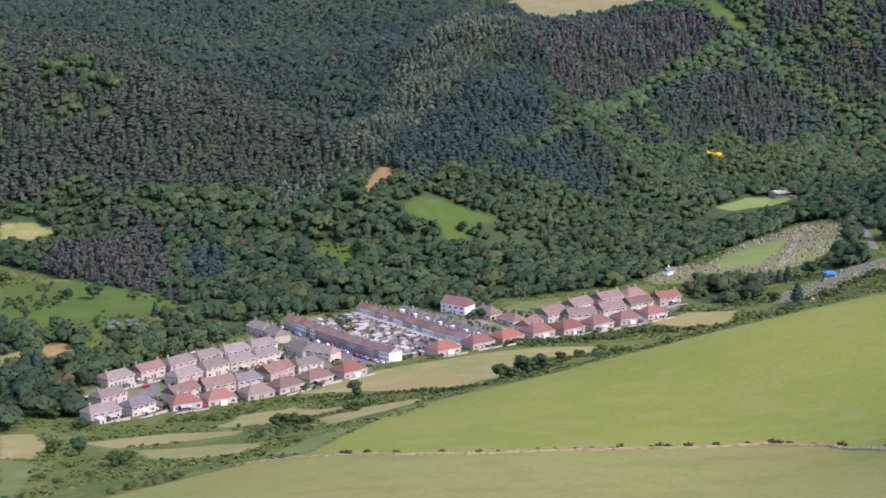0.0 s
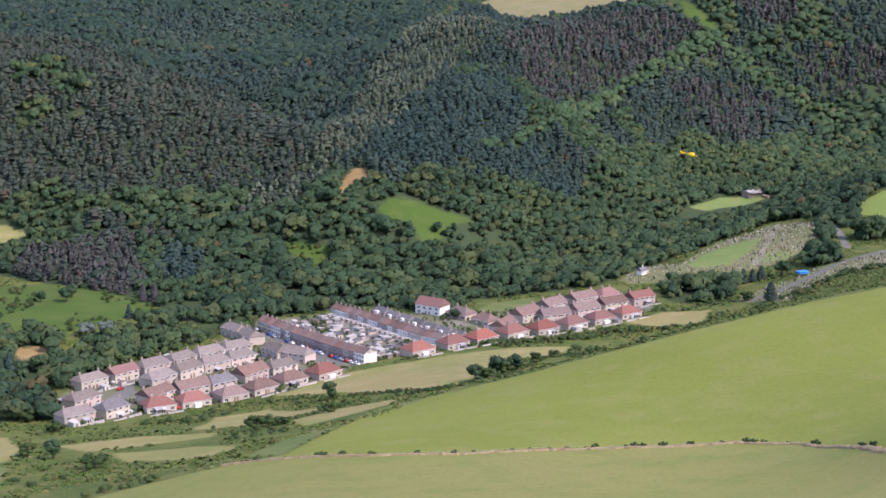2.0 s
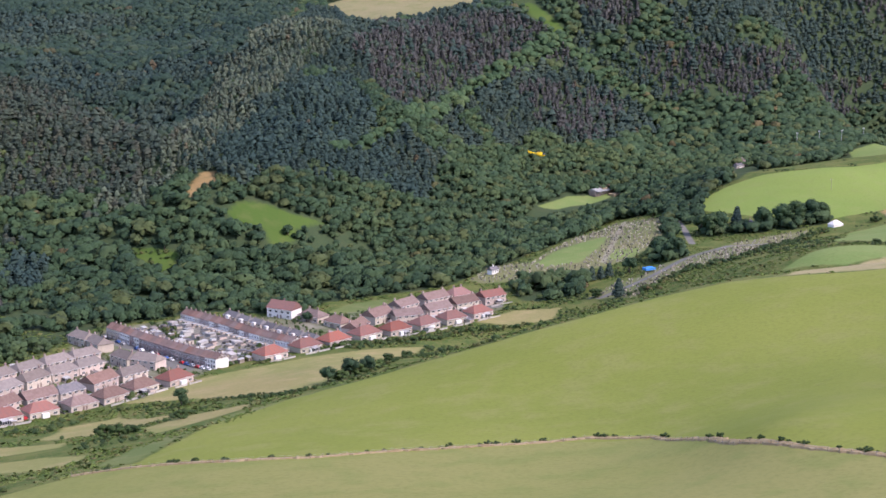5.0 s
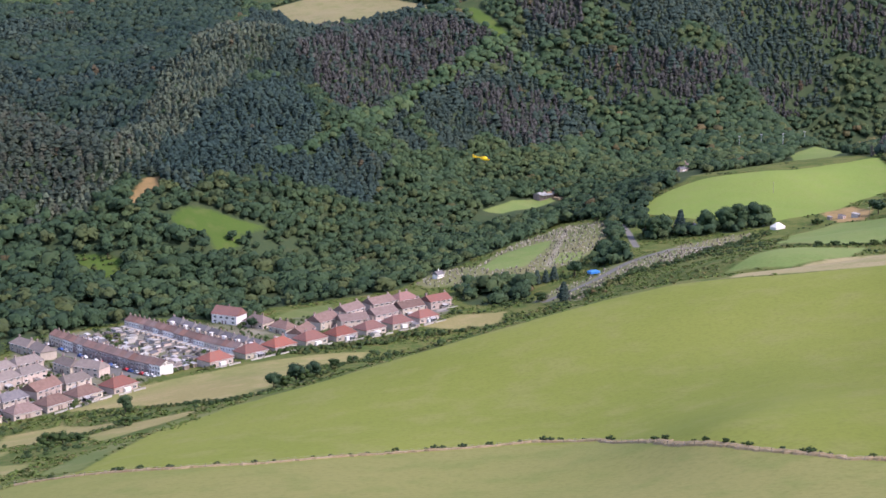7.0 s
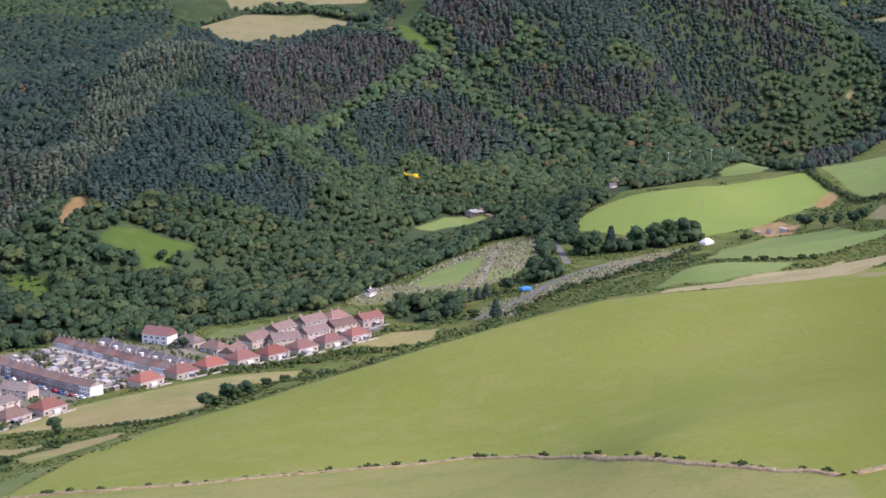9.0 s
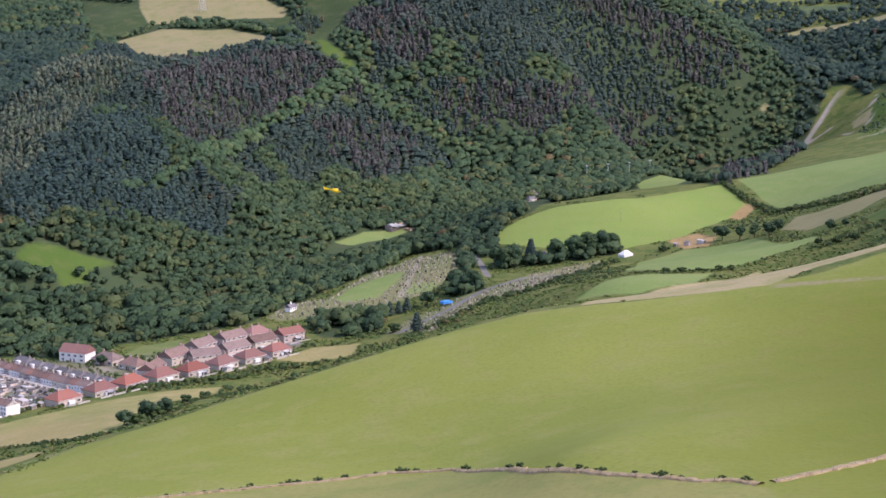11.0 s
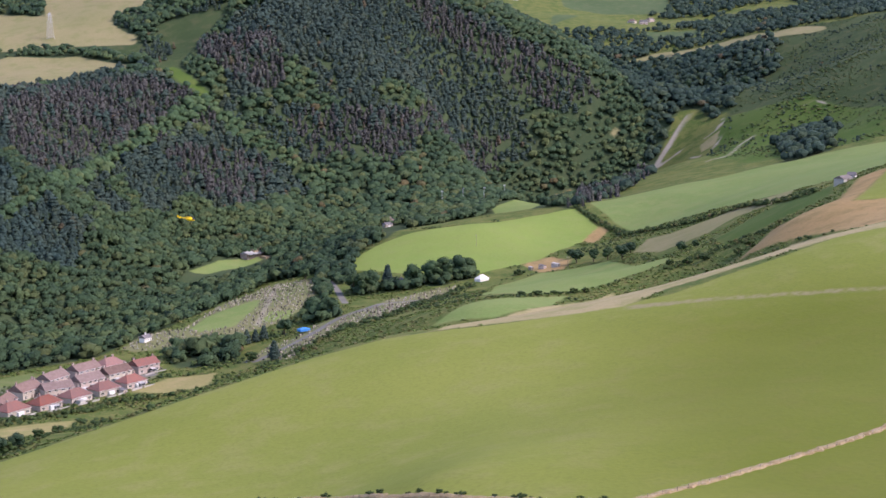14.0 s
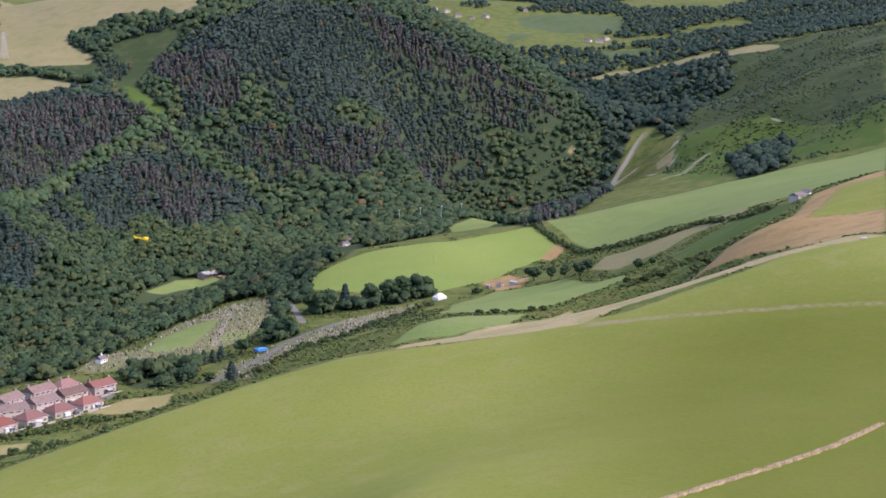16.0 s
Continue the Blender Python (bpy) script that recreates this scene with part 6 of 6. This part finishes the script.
def build_gravestone(kind):
    root = tagged(new("gravestone"), ("grey upright gravestone on cemetery grass", "pale stone cross on a plinth", "dark low kerbed grave with headstone")[kind], "gravestone", "cemetery graves")
    if kind == 0:
        v = [(-0.45, 0), (0.45, 0), (0.45, 1.0), (0.25, 1.25), (-0.25, 1.25), (-0.45, 1.0)]
        n = len(v)
        part("headstone", ([(x, -0.09, z) for x, z in v] + [(x, 0.09, z) for x, z in v], [tuple(range(n)), tuple(range(2 * n - 1, n - 1, -1))] + [(i, i + n, (i + 1) % n + n, (i + 1) % n) for i in range(n)]), GRAVE_STONE, root)
        part("base", box(-0.6, 0.6, -0.3, 0.3, -0.3, 0.15), CONCRETE, root)
    elif kind == 1:
        part("cross", many(box(-0.14, 0.14, -0.1, 0.1, 0.3, 1.8), box(-0.5, -0.14, -0.1, 0.1, 1.15, 1.42), box(0.14, 0.5, -0.1, 0.1, 1.15, 1.42)), CONCRETE, root)
        part("base", box(-0.5, 0.5, -0.4, 0.4, -0.3, 0.3), STONE, root)
    else:
        part("headstone", box(-0.5, 0.5, -0.1, 0.1, -0.3, 0.95), SLATE, root)
        part("kerb", many(box(-0.5, -0.38, -2.2, -0.12, -0.3, 0.2), box(0.38, 0.5, -2.2, -0.12, -0.3, 0.2), box(-0.38, 0.38, -2.2, -2.08, -0.3, 0.2)), STONE, root)
    return root


def lay_graves():
    r = random.Random(9)
    x, y = jittered(120, 400, 860, 1260, 4.0, 71)
    keep = (within(x, y, CEMETERY_UPPER, CEMETERY_LOWER) > 1) & (within(x, y, CEMETERY_LAWN) < -1) & (within(x, y, WOOD_CEMETERY, WOOD_ROAD, WOOD_LANE) < 1)
    for line, half in ROADS:
        keep &= line_distance(x, y, line, half + 0.8) < 0
    spots = list(zip(x[keep], y[keep]))
    r.shuffle(spots)
    for x, y in spots[:300]:
        kind = r.choice((0, 0, 0, 1, 2))
        first_or_copy(MADE, ("grave", kind), lambda: build_gravestone(kind), x, y, 30 + r.uniform(-6, 6), 0, r.uniform(0.75, 1.1))
    far = spots[300:]
    shapes = [join([(np.array(v, float), np.array([t for q in f for t in ((q[0], q[1], q[2]), (q[0], q[2], q[3]))])) for v, f in boxes])
              for boxes in ([box(-0.45, 0.45, -0.09, 0.09, 0.12, 1.2), box(-0.6, 0.6, -0.3, 0.3, -0.3, 0.12)],
                            [box(-0.5, 0.5, -0.1, 0.1, 0.1, 1.35), box(-0.6, 0.6, -0.25, 0.25, -0.3, 0.1)],
                            [box(-0.16, 0.16, -0.12, 0.12, 0.35, 1.75), box(-0.5, 0.5, -0.1, 0.1, 1.05, 1.3), box(-0.55, 0.55, -0.4, 0.4, -0.3, 0.35)],
                            [box(-0.45, 0.45, -0.1, 0.1, 0.13, 0.95), box(-0.45, 0.45, -2.0, -0.12, -0.2, 0.12)])]
    x, y = np.array(far).T
    size = np.random.RandomState(6).uniform(0.8, 1.2, len(far))
    stand("gravestones", "close rows of small grey gravestones on cemetery grass", "gravestone", shapes, x, y, size, size, GRAVE_STONE, 61, 0.05, False)


def plant_gardens():
    x, y = jittered(-180, 160, 680, 1000, 3.6, 91)
    solid = np.array([o.location[:2] for o in bpy.data.objects if o.name.split(".")[0] in ("house", "terraced_house")])
    clear = np.sqrt(((np.stack([x, y], 1)[:, None] - solid[None]) ** 2).sum(-1)).min(1)
    keep = (within(x, y, VILLAGE) > 0) & (clear > 8.0) & (fractal(x, y, 14, 2) > -0.08)
    for line, half in ROADS:
        keep &= line_distance(x, y, line, half + 1.2) < 0
    x, y = x[keep], y[keep]
    rs = np.random.RandomState(92)
    tall = rs.uniform(0.7, 2.4, len(x)) * (1 + 0.8 * (rs.rand(len(x)) < 0.12))
    stand("garden_shrubs", "mixed green shrubs and small trees in village gardens", "shrubs", BUSHES, x, y, tall, tall * rs.uniform(0.9, 1.4, len(x)), SHRUB, 93, 0.1)


plant_gardens()


lay_graves()

# ---- field bank, fence and gorse ----


def build_bank(line, seed):
    """A low ragged earth bank along a field edge."""
    rs = np.random.RandomState(seed)
    p = along(line, 1.2)
    verts, faces = [], []
    for i, (x, y, a) in enumerate(p):
        nx, ny = -math.sin(a), math.cos(a)
        w, h = 1.45 + 0.55 * rs.rand(), 0.35 + 0.35 * rs.rand()
        x, y = x + 0.25 * rs.randn() * nx, y + 0.25 * rs.randn() * ny
        for u, v in ((-w, -0.4), (-w * 0.55, h * 0.8), (0.1 * rs.randn(), h), (w * 0.55, h * 0.7), (w, -0.4)):
            verts.append((x + nx * u, y + ny * u, height_at(x + nx * u, y + ny * u) + v))
        if i:
            for k in range(4):
                q = 5 * i + k
                faces.append((q - 5, q - 4, q + 1, q))
    me = bpy.data.meshes.new("earth_bank")
    me.from_pydata(verts, [], faces)
    me.materials.append(BANK_EARTH)
    return tagged(new("earth_bank", me), "low brown earth bank dividing the pasture", "bank", kind="structure")


def build_fence(line, seed):
    root = tagged(new("fence"), "wire fence on weathered posts along the field bank", "fence", "pasture fences")
    r = random.Random(seed)
    me = None
    tops = []
    for x, y, a in along(line, 3.4):
        x, y = x + 1.1 * math.sin(a), y - 1.1 * math.cos(a)
        z = height_at(x, y)
        if me is None:
            ob = part("post", tube((0, 0, -0.3), (0, 0, 1.25), 0.075, 0.065, 6), TIMBER, root)
            me = ob.data
        else:
            ob = new("post", me)
            ob.parent = root
        ob.matrix_basis = pose(x, y, z, r.uniform(-4, 4), r.uniform(-4, 4), 0)
        tops.append(Vector((x, y, z)))
    for h in (0.5, 1.1):
        part("wire", many(*[tube(a + Vector((0, 0, h)), b + Vector((0, 0, h)), 0.012, None, 3) for a, b in zip(tops[:-1], tops[1:])]), STEEL, root)
    return root


for line, seed in ((BANK_WEST, 1), (BANK_EAST, 2)):
    build_bank(line, seed)
    build_fence(line, seed)
_r = random.Random(12)
for x, y, a in along(BANK_WEST, 2.6):
    if _r.random() < 0.40:
        plant_tree(x - 1.3 * math.sin(a) + _r.uniform(-0.5, 0.5), y + 1.3 * math.cos(a), _r.uniform(0.7, 2.0), "bush", "small dark gorse bush on the field bank", "bank gorse")
